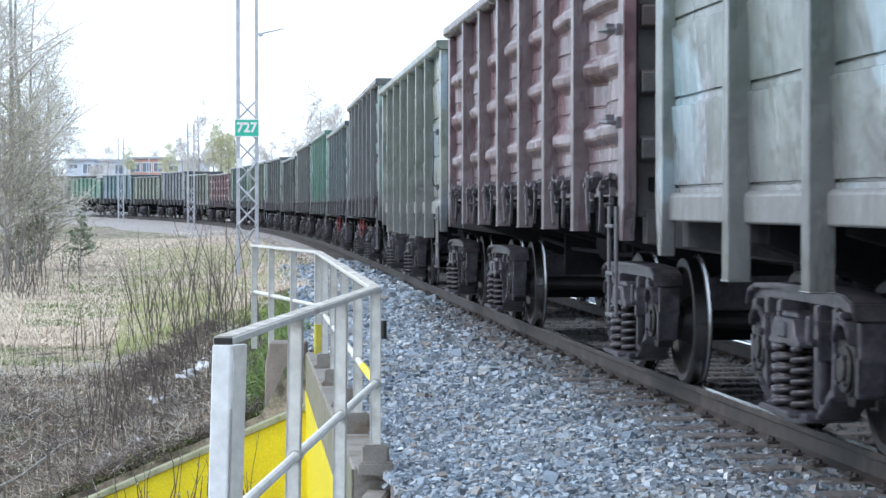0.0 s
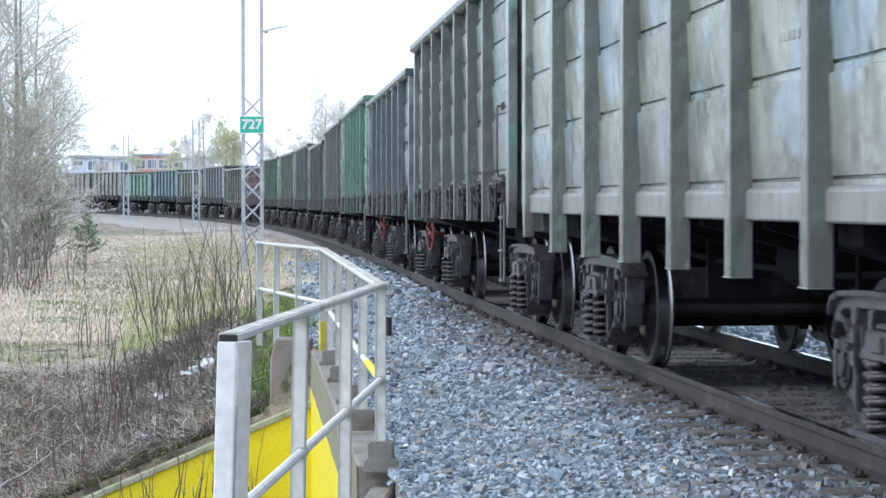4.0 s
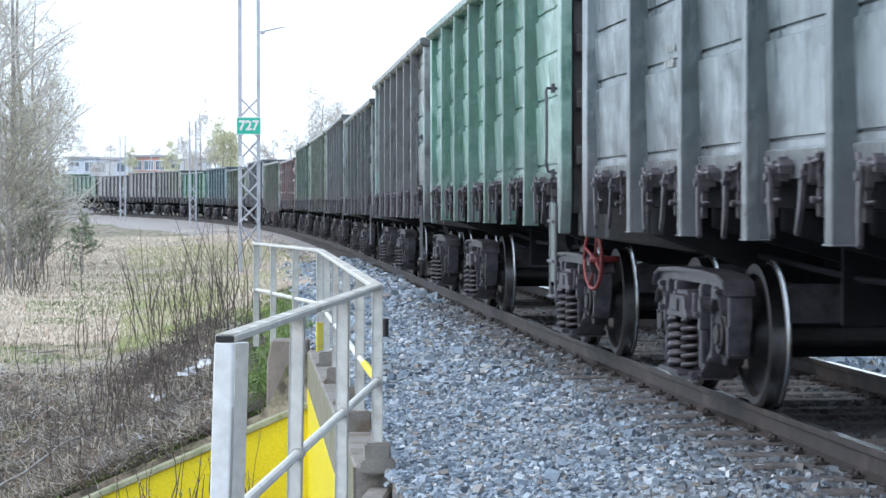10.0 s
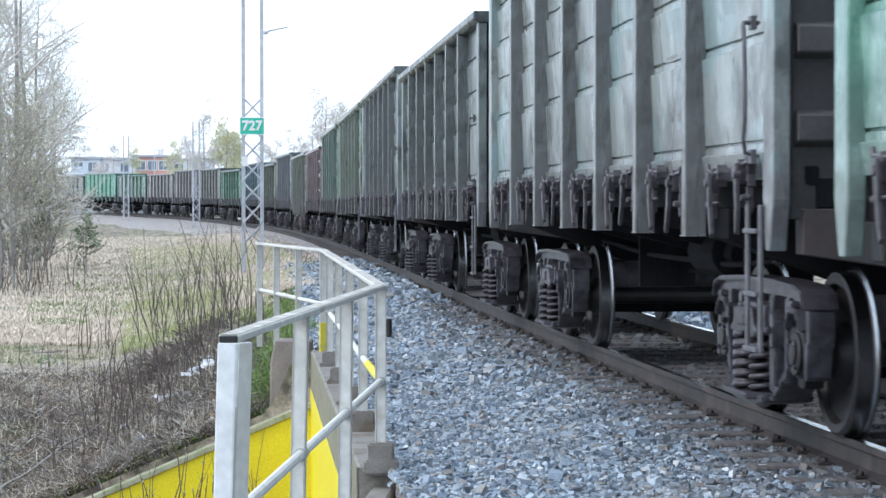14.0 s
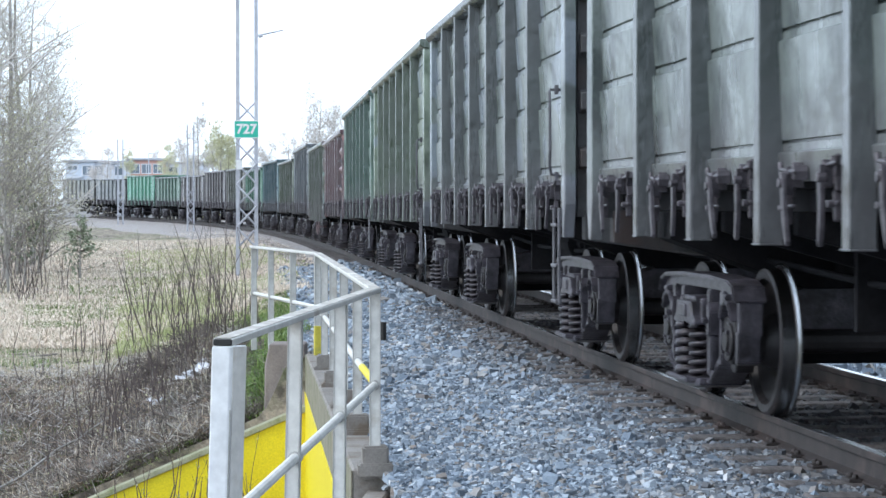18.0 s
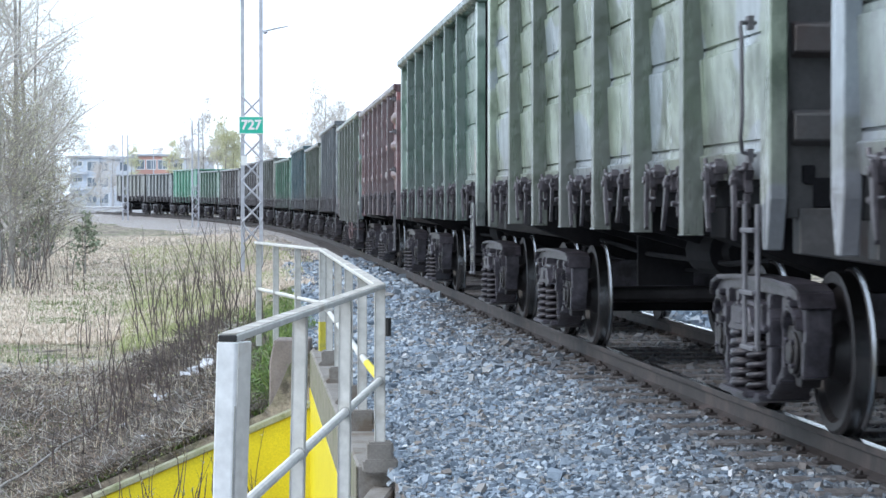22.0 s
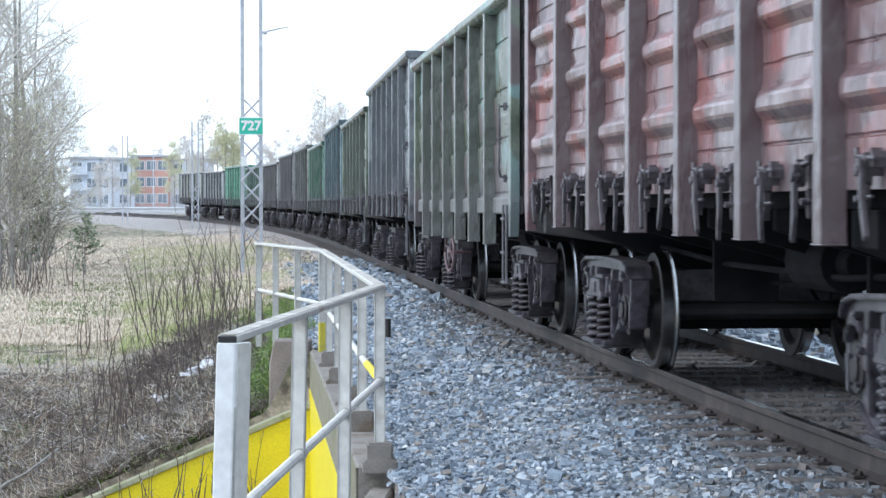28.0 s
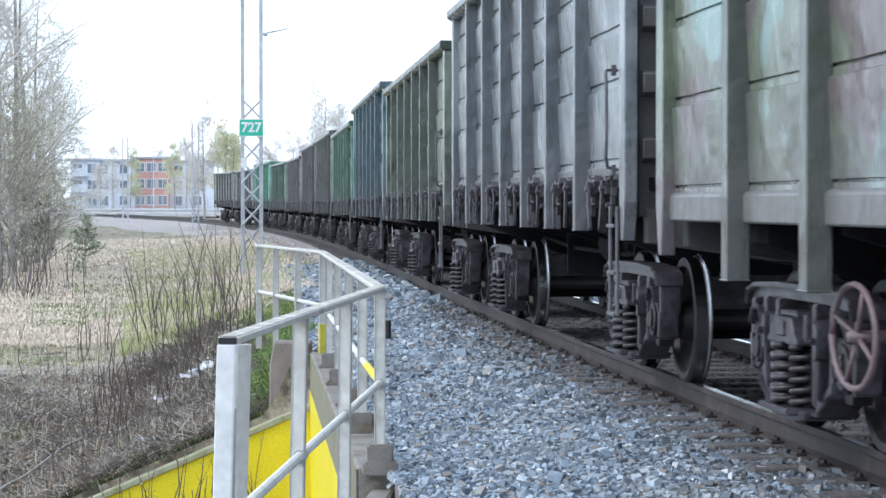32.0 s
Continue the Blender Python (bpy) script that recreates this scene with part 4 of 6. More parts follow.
latch_steel = surface("latch_steel", (0.034, 0.030, 0.036), (0.125, 0.11, 0.124), 11, 0.42, 0.2, 40)
step_steel = surface("step_steel", (0.085, 0.082, 0.092), (0.17, 0.165, 0.18), 4, 0.55, 0.1, 40)
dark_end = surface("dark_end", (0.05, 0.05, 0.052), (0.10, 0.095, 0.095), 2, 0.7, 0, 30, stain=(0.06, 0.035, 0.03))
mauve_wheel = surface("mauve_wheel", (0.17, 0.11, 0.12), (0.24, 0.17, 0.18), 4, 0.5)

# number in the train: kind, sheet colour, faded sheet, post colour, label, options
TRAIN = {
    -15: ("ribbed", (0.16, 0.18, 0.18), (0.24, 0.26, 0.26), (0.08, 0.09, 0.10), "weathered grey open goods wagon with latched floor hatches", {}),
    -14: ("ribbed", (0.10, 0.18, 0.14), (0.22, 0.28, 0.25), (0.05, 0.10, 0.08), "faded green open goods wagon with latched floor hatches", {}),
    -13: ("plain", (0.21, 0.245, 0.235), (0.255, 0.285, 0.265), (0.115, 0.135, 0.115), "pale blue-grey open goods wagon with plain sides", {"patch": (0.29, 0.41, 0.46), "patch2": (0.25, 0.26, 0.29), "sill": (0.25, 0.275, 0.245)}),
    -12: ("deep", (0.17, 0.10, 0.112), (0.25, 0.165, 0.18), (0.135, 0.075, 0.085), "dull red open goods wagon with deep bulging side ribs", {"grab": "handles"}),
    -11: ("plain", (0.25, 0.29, 0.245), (0.38, 0.405, 0.36), (0.14, 0.165, 0.14), "pale grey-green open goods wagon with plain sides", {"patch": (0.30, 0.38, 0.44), "sill": (0.40, 0.43, 0.38), "step": "plate_step"}),
    -10: ("ribbed", (0.25, 0.27, 0.265), (0.36, 0.375, 0.37), (0.10, 0.098, 0.105), "grey open goods wagon with dark posts and floor hatches", {"patch": (0.20, 0.33, 0.29)}),
    -9: ("ribbed", (0.155, 0.19, 0.205), (0.25, 0.285, 0.30), (0.06, 0.095, 0.10), "slate grey open goods wagon with dark teal posts", {"hand": (-5.50, 0.86, "red", 1.10)}),
    -8: ("ribbed", (0.20, 0.36, 0.30), (0.34, 0.47, 0.42), (0.055, 0.19, 0.13), "green open goods wagon with paler worn side sheets", {"hand": (-5.50, 0.86, "red", 1.10), "step": "plate_step"}),
    -7: ("ribbed", (0.25, 0.275, 0.27), (0.40, 0.43, 0.42), (0.09, 0.088, 0.088), "pale grey open goods wagon with brown-grey posts", {"patch": (0.26, 0.36, 0.36)}),
    -6: ("ribbed", (0.14, 0.165, 0.16), (0.26, 0.29, 0.28), (0.055, 0.068, 0.066), "dark grey-green open goods wagon with dented sheets", {}),
    -5: ("ribbed", (0.19, 0.225, 0.215), (0.31, 0.345, 0.33), (0.085, 0.09, 0.093), "grey-green open goods wagon with dirty lower side", {"patch": (0.25, 0.29, 0.33)}),
    -4: ("ribbed", (0.20, 0.25, 0.19), (0.33, 0.38, 0.315), (0.085, 0.11, 0.082), "olive green open goods wagon with worn paint", {"patch": (0.28, 0.33, 0.37)}),
    -3: ("ribbed", (0.14, 0.23, 0.18), (0.255, 0.335, 0.285), (0.055, 0.10, 0.085), "teal green open goods wagon with a paper notice", {"grab": None, "step": "plate_step", "patch": (0.31, 0.38, 0.345)}),
    -2: ("deep", (0.20, 0.115, 0.12), (0.31, 0.20, 0.205), (0.16, 0.10, 0.108), "red and mauve open goods wagon with deep bulging side ribs", {"grab": "handles", "patch": (0.34, 0.12, 0.115), "patch2": (0.36, 0.27, 0.275)}),
    -1: ("plain", (0.18, 0.215, 0.165), (0.235, 0.265, 0.21), (0.085, 0.10, 0.078), "patchy green and mauve open goods wagon with plain sides", {"patch": (0.16, 0.115, 0.12), "patch_at": 0.51, "patch2": (0.22, 0.38, 0.36), "sill": (0.19, 0.205, 0.17), "hand": (2.45, 0.70, "mauve", 1.32)}),
    0: ("ribbed", (0.25, 0.28, 0.30), (0.38, 0.405, 0.42), (0.075, 0.085, 0.10), "light blue-grey open goods wagon with slate posts", {}),
    1: ("ribbed", (0.13, 0.165, 0.115), (0.25, 0.28, 0.23), (0.05, 0.068, 0.05), "olive open goods wagon with dark posts", {}),
    2: ("ribbed", (0.08, 0.16, 0.19), (0.20, 0.28, 0.30), (0.035, 0.082, 0.10), "teal blue open goods wagon with worn sheets", {}),
    3: ("ribbed", (0.08, 0.22, 0.145), (0.20, 0.33, 0.26), (0.03, 0.115, 0.07), "green open goods wagon with worn sheets", {}),
    4: ("ribbed", (0.15, 0.165, 0.145), (0.27, 0.28, 0.255), (0.07, 0.078, 0.068), "dark olive-grey open goods wagon", {}),
    5: ("ribbed", (0.17, 0.16, 0.165), (0.29, 0.28, 0.28), (0.08, 0.073, 0.078), "dark mauve-grey open goods wagon", {}),
    6: ("ribbed", (0.18, 0.175, 0.175), (0.30, 0.29, 0.29), (0.085, 0.08, 0.082), "mauve-grey open goods wagon", {}),
    7: ("ribbed", (0.12, 0.22, 0.165), (0.25, 0.34, 0.29), (0.05, 0.105, 0.078), "dark green open goods wagon", {}),
    8: ("ribbed", (0.16, 0.42, 0.30), (0.28, 0.50, 0.40), (0.09, 0.30, 0.20), "bright mint green open goods wagon", {}),
    9: ("ribbed", (0.22, 0.24, 0.25), (0.34, 0.36, 0.36), (0.09, 0.10, 0.105), "grey open goods wagon with dark posts", {}),
    10: ("ribbed", (0.24, 0.25, 0.24), (0.36, 0.37, 0.35), (0.09, 0.095, 0.095), "grey open goods wagon at the end of the train", {}),
}
MARK = {"bar": Geo().box(-0.5, 0.5, 0.0, 0.002, -0.5, 0.5).mesh("marking_bar")}
chalk = surface("chalk", (0.34, 0.37, 0.37), (0.46, 0.48, 0.47), 6, 0.8)
teal_patch = surface("teal_patch", (0.13, 0.36, 0.33), (0.20, 0.44, 0.40), 5, 0.6)
paper = surface("paper", (0.50, 0.42, 0.39), (0.60, 0.51, 0.48), 5, 0.8)


def markings(w, rows, mat=chalk):
    """Unreadable painted lines on the side sheet as plain bars: place along the wagon, height, length, thickness."""
    for x, z, length, thick in rows:
        z *= LAT
        if mat is not chalk:
            part("notice" if mat is paper else "marking_bar", MARK["bar"], mat, w, T(x, SHEET + (0.020 if mat is paper else 0.023), z) @ Matrix.Diagonal((length, 1, thick, 1)))
            continue
        count, rnd = max(3, int(length / 0.095)), random.Random(int(x * 100 + z * 1000))
        for k in range(count):
            if rnd.random() < 0.14:
                continue
            wide = length / count * rnd.uniform(0.55, 0.80)
            part("marking_bar", MARK["bar"], mat, w, T(x + (k + 0.5) / count * length - length / 2, SHEET + 0.017, z) @ Matrix.Diagonal((wide, 1, thick * rnd.uniform(0.8, 1.0), 1)))




def vivid(colour, strength):
    """Washed paint is stronger in hue than the dust on it."""
    mean = sum(colour) / 3
    return tuple(min(0.66, max(0.01, strength * (mean + 1.4 * (c - mean)))) for c in colour)


TONE = {-13: 0.85, -12: 0.80, -11: 0.90, -10: 0.70, -9: 1.10, -8: 1.05, -7: 0.85, -6: 0.85, -5: 0.76, -4: 1.0, -3: 0.92, -2: 0.78, -1: 0.78, 0: 0.80}
SIZES = {-13: "low", -12: "mid", -11: "low", -10: "high", -9: "low", -6: "low", -2: "short", -1: "low", 0: "high", 1: "low", 3: "low", 6: "low", 7: "low", 9: "low", 10: "low"}
wagons = {}
for number, (kind, colour, faded, post_colour, label, options) in TRAIN.items():
    tone = TONE.get(number, 0.9)
    colour, faded = vivid(colour, 0.60 * tone), vivid(faded, 0.95 * tone)
    post_colour = tuple(0.82 * (0.62 * a + 0.38 * b) for a, b in zip(post_colour, colour))
    sheet = wagon_paint("wagon_sheet", colour, faded, 0.55, 0.22, 0.42, options.get("patch"), patch_at=options.get("patch_at", 0.55), patch2=options.get("patch2"), other=options.get("other"))
    post = wagon_paint("wagon_post", post_colour, tuple(0.7 * a + 0.3 * b for a, b in zip(post_colour, colour)), 0.4, 0.12, 0.40, dirt=(0.06, 0.06, 0.062), dusty=0.35)
    sill = wagon_paint("wagon_sill", options["sill"], options["sill"], 0.5, 0.2, 0.55) if "sill" in options else None
    hand = options.get("hand")
    wagons[number] = wagon(kind, sheet, post, label, options.get("step", "step"), options.get("grab", "grab"),
                           (hand[0], hand[1], red_paint if hand[2] == "red" else mauve_wheel, hand[3]) if hand else None, number + 40, sill, size=SIZES.get(number, "tall"), near=number <= 1)

markings(wagons[-3], [(-5.72, 1.97, 0.46, 0.34)], paper)
markings(wagons[-3], [(-5.72, 2.07, 0.26, 0.022), (-5.72, 2.01, 0.16, 0.018), (-5.72, 1.89, 0.28, 0.022)], red_paint)
markings(wagons[-5], [(-3.45, 2.15, 0.62, 0.055), (-3.45, 2.06, 0.66, 0.055), (-3.45, 1.97, 0.60, 0.05), (-3.45, 1.90, 0.36, 0.045)])
markings(wagons[-1], [(-3.5, 2.02, 0.80, 0.05), (-3.5, 1.92, 0.55, 0.05), (-5.2, 2.55, 0.75, 0.06), (-5.2, 2.42, 0.9, 0.06), (-1.8, 1.98, 0.5, 0.05)])
markings(wagons[-9], [(3.4, 2.50, 0.42, 0.05), (3.4, 2.40, 0.32, 0.05), (-3.4, 2.95, 0.6, 0.06), (-3.4, 2.84, 0.45, 0.05)])
markings(wagons[-11], [(-3.5, 2.46, 0.7, 0.05), (-3.5, 2.36, 0.5, 0.05)])
markings(wagons[-10], [(-1.75, 2.13, 0.5, 0.06), (-1.75, 2.03, 0.7, 0.05), (-1.75, 1.97, 0.66, 0.045), (-1.75, 1.89, 0.62, 0.05), (-3.5, 2.23, 0.5, 0.06), (-3.5, 2.12, 0.7, 0.06), (-3.5, 1.97, 0.8, 0.05),
                       (-3.5, 1.89, 0.8, 0.05), (5.2, 2.70, 0.6, 0.06), (5.2, 2.60, 0.7, 0.06), (5.2, 2.50, 0.5, 0.05), (3.4, 2.72, 0.6, 0.07)])
markings(wagons[-10], [(-0.36, 2.17, 0.22, 0.38)], teal_patch)
markings(wagons[-7], [(-3.4, 2.44, 0.6, 0.05), (-3.4, 2.34, 0.8, 0.05)])

# ---- parapet, railing and wing wall of the underpass ----
RT, MR = 0.803, 0.17
NEAR_UP, NEAR_DOWN = 0.012, -0.085  # the near end of the top rail stands higher, that of the middle rail lower
NEAR_END, CORNER, BEND, FAR_END = (-0.846, 9.1), (-0.412, 15.1), (-1.387, 26.6), (-2.495, 31.1)


def between(a, b, k):
    return (a[0] + (b[0] - a[0]) * k, a[1] + (b[1] - a[1]) * k)


def beam_along(g, a, b, z0, z1, w0, w1):
    """A bar of rectangular section from a to b, from w0 to w1 to its left."""
    d = Vector((b[0] - a[0], b[1] - a[1], 0)).normalized()
    n = Vector((-d.y, d.x, 0))
    ps = [Vector((p[0], p[1], 0)) + n * w for p in (a, b) for w in (w0, w1)]
    return g.add([q + Vector((0, 0, z)) for z in (z0, z1) for q in (ps[0], ps[1], ps[3], ps[2])],
                 [(3, 2, 1, 0), (4, 5, 6, 7), (0, 1, 5, 4), (1, 2, 6, 5), (2, 3, 7, 6), (3, 0, 4, 7)])


def bar(a, b, za, zb, w, h, sides=4):
    """A bar from a to b whose middle lies at za and zb: square-edged, or round where it has many sides."""
    g = Geo()
    p, q = Vector((*a, za)), Vector((*b, zb))
    if sides > 4:
        return g.tube(p, q, w, n=sides)
    d = (q - p).normalized()
    n = Vector((-d.y, d.x, 0)).normalized() * w
    up = Vector((0, 0, h))
    return g.add([c + k for c in (p, q) for k in (-n - up, n - up, n + up, -n + up)], [(3, 2, 1, 0), (4, 5, 6, 7), (0, 1, 5, 4), (1, 2, 6, 5), (2, 3, 7, 6), (3, 0, 4, 7)])


railing = thing("railing", Matrix(), "off-white painted steel railing on a concrete parapet", "railing")
spans = [(NEAR_END, CORNER, (0.0, 0.356, 0.676)), (CORNER, BEND, (0.0, 0.2, 0.4, 0.6, 0.8)), (BEND, FAR_END, (0.0, 0.34, 0.68, 0.97))]
for i, (a, b, places) in enumerate(spans):
    rise, fall = (NEAR_UP, NEAR_DOWN) if i == 0 else (0.0, 0.0)
    part("top_rail", bar(a, b, RT - 0.016 + rise, RT - 0.016, 0.040, 0.016).mesh("top_rail", 0.006), rail_paint, railing)
    part("rail_cap", bar(a, b, RT + 0.001 + rise, RT + 0.001, 0.034, 0.0015).mesh("rail_cap"), worn_rail, railing, None, "worn dirty top face of the rail")
    part("middle_rail", bar(a, b, MR + fall, MR, 0.025, 0.025, 10).mesh("middle_rail"), rail_paint, railing)
    turn = math.degrees(math.atan2(b[1] - a[1], b[0] - a[0]))
    for k, place in enumerate(places):
        if i == 0 and k == 0:
            continue
        x, y = between(a, b, place)
        low, top = (-0.59 if k else -0.236) if i == 2 else (-0.40 if i == 0 else -0.236), RT - 0.032 + rise * (1 - place)
        w, lean = 0.034, 0.03 * (1 - place) if i == 0 else 0.0
        g = Geo().box(-w * 0.8, w * 0.8, -w, w, low, top)
        g.v = [(px, py + lean * (top - pz), pz) for px, py, pz in g.v]
        post = part("post", g.mesh("post", 0.006), rail_paint, railing, T(x, y, 0, turn))
        # grey strips over both sides put the posts' side shade into colour
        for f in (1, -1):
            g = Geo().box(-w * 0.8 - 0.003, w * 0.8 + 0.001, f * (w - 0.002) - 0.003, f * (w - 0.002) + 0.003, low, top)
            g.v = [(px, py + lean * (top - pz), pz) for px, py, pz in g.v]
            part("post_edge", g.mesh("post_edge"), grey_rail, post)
        if i < 2:
            foot = Geo()
            foot.slab([(-0.085, -0.085), (0.085, -0.085), (0.085, 0.085), (-0.085, 0.085)], "z", -0.43, -0.226)
            foot.box(-0.115, 0.115, -0.115, 0.115, -0.43, -0.335)
            part("post_foot", foot.mesh("post_foot", 0.014, segments=2), concrete, railing, T(x, y, -0.16 if i == 0 else 0, turn), "brown-stained concrete foot")
        z = MR + fall * (1 - place)
        part("rail_collar", Geo().tube((-0.045, 0, z), (0.045, 0, z), 0.033, n=10).mesh("collar"), grey_rail, railing, T(x, y, 0, turn))
end_top = RT + NEAR_UP - 0.032
g = Geo().slab([(-0.040, -0.038), (0.032, -0.042), (0.042, -0.034), (0.088, 0.034), (0.088, 0.05), (-0.040, 0.03)], "z", -1.15, end_top)
g.v = [(px - 0.030 * (end_top - pz), py, pz) for px, py, pz in g.v]
# whiter post with a duller side: the fall of light is in the paints
end = part("end_post", g.mesh("end_post", 0.004), lit_white, railing, T(NEAR_END[0] - 0.002, NEAR_END[1] + 0.03, 0), "broad white end post, leaning a little")
g = Geo().slab([(0.044, -0.036), (0.089, 0.031), (0.087, 0.033), (0.042, -0.034)], "z", -1.15, end_top - 0.002)
g.v = [(px - 0.030 * (end_top - pz) + 0.002, py - 0.002, pz) for px, py, pz in g.v]
part("side_face", g.mesh("side_face"), rail_paint, end, None, "side of the end post, painted duller as shaded")
g = Geo().slab([(0.036, -0.046), (0.041, -0.043), (0.041, -0.036), (0.036, -0.036)], "z", -1.15, end_top - 0.25)
g.v = [(px - 0.030 * (end_top - pz), py, pz) for px, py, pz in g.v]
part("seam", g.mesh("seam"), grey_rail, end, None, "dark seam down the post's edge")
part("end_cap", bar((NEAR_END[0] - 0.0006, NEAR_END[1] - 0.008), NEAR_END, RT + NEAR_UP - 0.016, RT + NEAR_UP - 0.016, 0.037, 0.0125).mesh("end_cap", 0.003), black_cap, railing, None, "black plastic end cap")

x, y = between(CORNER, BEND, 0.14)
part("yellow_rail_piece", bar((CORNER[0] - 0.02, CORNER[1] + 0.25), (x, y), MR + 0.002, MR + 0.002, 0.0265, 0.02, 10).mesh("yellow_rail_piece"), yellow_paint, railing, None, "yellow painted stretch of rail")
part("yellow_post_foot", Geo().box(-0.036, 0.036, -0.038, 0.038, -0.41, -0.04).mesh("yellow_post_foot", 0.005), mossy_yellow, railing,
     T(*BEND, 0, 104), "yellow-green painted lower post")
part("cable_clip", Geo().tube((CORNER[0] + 0.055, CORNER[1] - 0.02, 0.46), (CORNER[0] + 0.055, CORNER[1] - 0.02, 0.58), 0.02, n=8).mesh("cable_clip"), black_cap, railing, None, "black clip on the corner post")

# the edge beam of the bridge under the railing
parapet = thing("parapet", Matrix(), "weathered concrete edge beam under the railing", "parapet", kind="structure")
AX = Vector((BEND[0] - CORNER[0], BEND[1] - CORNER[1], 0)).normalized()
OUT = Vector((-AX.y, AX.x, 0))


def beside(p, w):
    return (p[0] + OUT.x * w, p[1] + OUT.y * w)


def strip(w0, w1, v0, v1, z0, z1):
    """A slab along the bridge's edge, w0 to w1 out from the railing at its near end and v0 to v1 at its far end."""
    far = (BEND[0], BEND[1] + 0.3)
    return Geo().slab([beside(CORNER, w0), beside(CORNER, w1), beside(far, v1), beside(far, v0)], "z", z0, z1)


part("edge_beam", strip(-0.12, 0.150, -0.12, 0.150, -1.0, -0.378).mesh("edge_beam", 0.015), concrete, parapet)
part("stained_face", strip(0.148, 0.158, 0.148, 0.158, -0.83, -0.392).mesh("stained_face"), stained, parapet, None, "green-stained outer face of the beam")
part("approach_beam", beam_along(Geo(), (NEAR_END[0] - 0.1, NEAR_END[1] - 2.0), CORNER, -2.1, -0.52, -0.095, 0.057).mesh("approach_beam", 0.015), concrete, parapet)
g = Geo().slab([(-1.55, -0.27), (-1.966, -0.27), (-2.02, -0.52), (-2.04, -2.46), (-1.55, -2.46)], "y", 26.95, 27.5)
part("abutment", g.mesh("abutment", 0.015), pink_concrete, parapet, None, "stained pinkish abutment wall")
wing = thing("wing_wall", Matrix(), "bright yellow painted wing wall of the underpass", "wall", kind="structure")
g = Geo().slab([(-0.945, -0.945), (-1.465, -0.964), (-4.11, -2.10), (-5.86, -2.835), (-5.86, -3.97), (-0.945, -3.97)], "y", 26.6, 26.9)
part("yellow_face", g.mesh("yellow_face", 0.01), yellow_paint, wing)
g = Geo().slab([(-1.465, -0.93), (-4.11, -2.065), (-5.86, -2.80), (-5.86, -2.875), (-4.11, -2.14), (-1.465, -1.005)], "y", 26.56, 26.96)
part("coping", g.mesh("coping", 0.01), mossy, wing, None, "pale mossy coping")
part("side_face", strip(0.150, 0.166, 0.150, 0.166, -2.27, -0.82).mesh("side_face"), yellow_paint, wing, None, "yellow painted face of the edge beam")

# ---- lattice masts ----


def mast(x, y, z, width, height, arm, turn, label):
    m = thing("lattice_mast", T(x, y, z, turn), label, "mast", "lattice masts along the track")
    for sx in (-1, 1):
        for sy in (-1, 1):
            g = Geo().slab([(0, 0), (-sx * 0.10, 0), (-sx * 0.10, sy * -0.012), (sx * -0.012, sy * -0.012), (sx * -0.012, sy * -0.10), (0, sy * -0.10)], "z", -0.8, height)
            g.v = [(px + sx * width / 2, py + sy * width * 0.35, pz) for px, py, pz in g.v]
            part("leg", g.mesh("leg"), mast_paint, m)
    n = max(4, int((height * 0.42) / 0.62))
    for sy in (-1, 1):
        for k in range(n):
            z0, z1 = 0.15 + k * 0.62, 0.15 + (k + 1) * 0.62
            a, b = (-width / 2 + 0.02, width / 2 - 0.02) if (k + (sy > 0)) % 2 else (width / 2 - 0.02, -width / 2 + 0.02)
            part("brace", Geo().tube((a, sy * width * 0.35, z0), (b, sy * width * 0.35, z1), 0.032, n=5).mesh("brace"), mast_paint, m)
    if arm:
        part("arm", Geo().tube((width / 2, 0, arm), (width / 2 + 0.75, 0, arm + 0.16), 0.03, 0.02, n=6).mesh("arm"), mast_paint, m)
        part("insulator", Geo().tube((width / 2 + 0.02, 0, arm - 0.03), (width / 2 + 0.14, 0, arm), 0.06, 0.05, n=8).mesh("insulator"), mast_paint, m)
    part("foundation", Geo().box(-width * 0.56, width * 0.56, -width * 0.45, width * 0.45, -1.5, -0.72).mesh("foundation", 0.03), concrete, m, None, "concrete foundation block")
    return m


MY = 68.0
mast((446 - 784) / FOC * MY, MY, -0.05, 0.64, 11.35, 6.38, 3, "tall grey lattice mast carrying a green number board")
mast((346 - 784) / FOC * 158, 158, -0.05, 0.52, 6.9, 5.7, 8, "grey lattice mast beside the far curve")
mast((222 - 784) / FOC * 194, 194, 0.14, 0.52, 6.8, 5.9, 10, "grey lattice mast beside the far curve")
board = thing("number_board", T((446.5 - 784) / FOC * MY, MY - 0.30, (1.412 - (226 - 361) / 3877 * MY) * LAT, 3), "green number board with white figures on the mast", "sign")
part("plate", Geo().box(-0.36, 0.36, -0.012, 0.012, -0.26, 0.26).mesh("plate", 0.01), sign_green, board)
g = Geo()
for x0, x1, z0, z1 in ((-0.36, 0.36, 0.235, 0.262), (-0.36, 0.36, -0.262, -0.235), (-0.362, -0.338, -0.26, 0.26), (0.338, 0.362, -0.26, 0.26)):
    g.box(x0, x1, -0.018, -0.010, z0, z1)
part("border", g.mesh("border"), sign_white, board)
txt = bpy.data.curves.new("figures", "FONT")
txt.body, txt.size, txt.align_x, txt.align_y, txt.extrude, txt.offset = "727", 0.39, "CENTER", "CENTER", 0.004, 0.012
txt.materials.append(sign_white)
figures = new("figures", txt)
figures.parent, figures.matrix_basis = board, pose(0, -0.02, 0.0, 90, 0, 0)
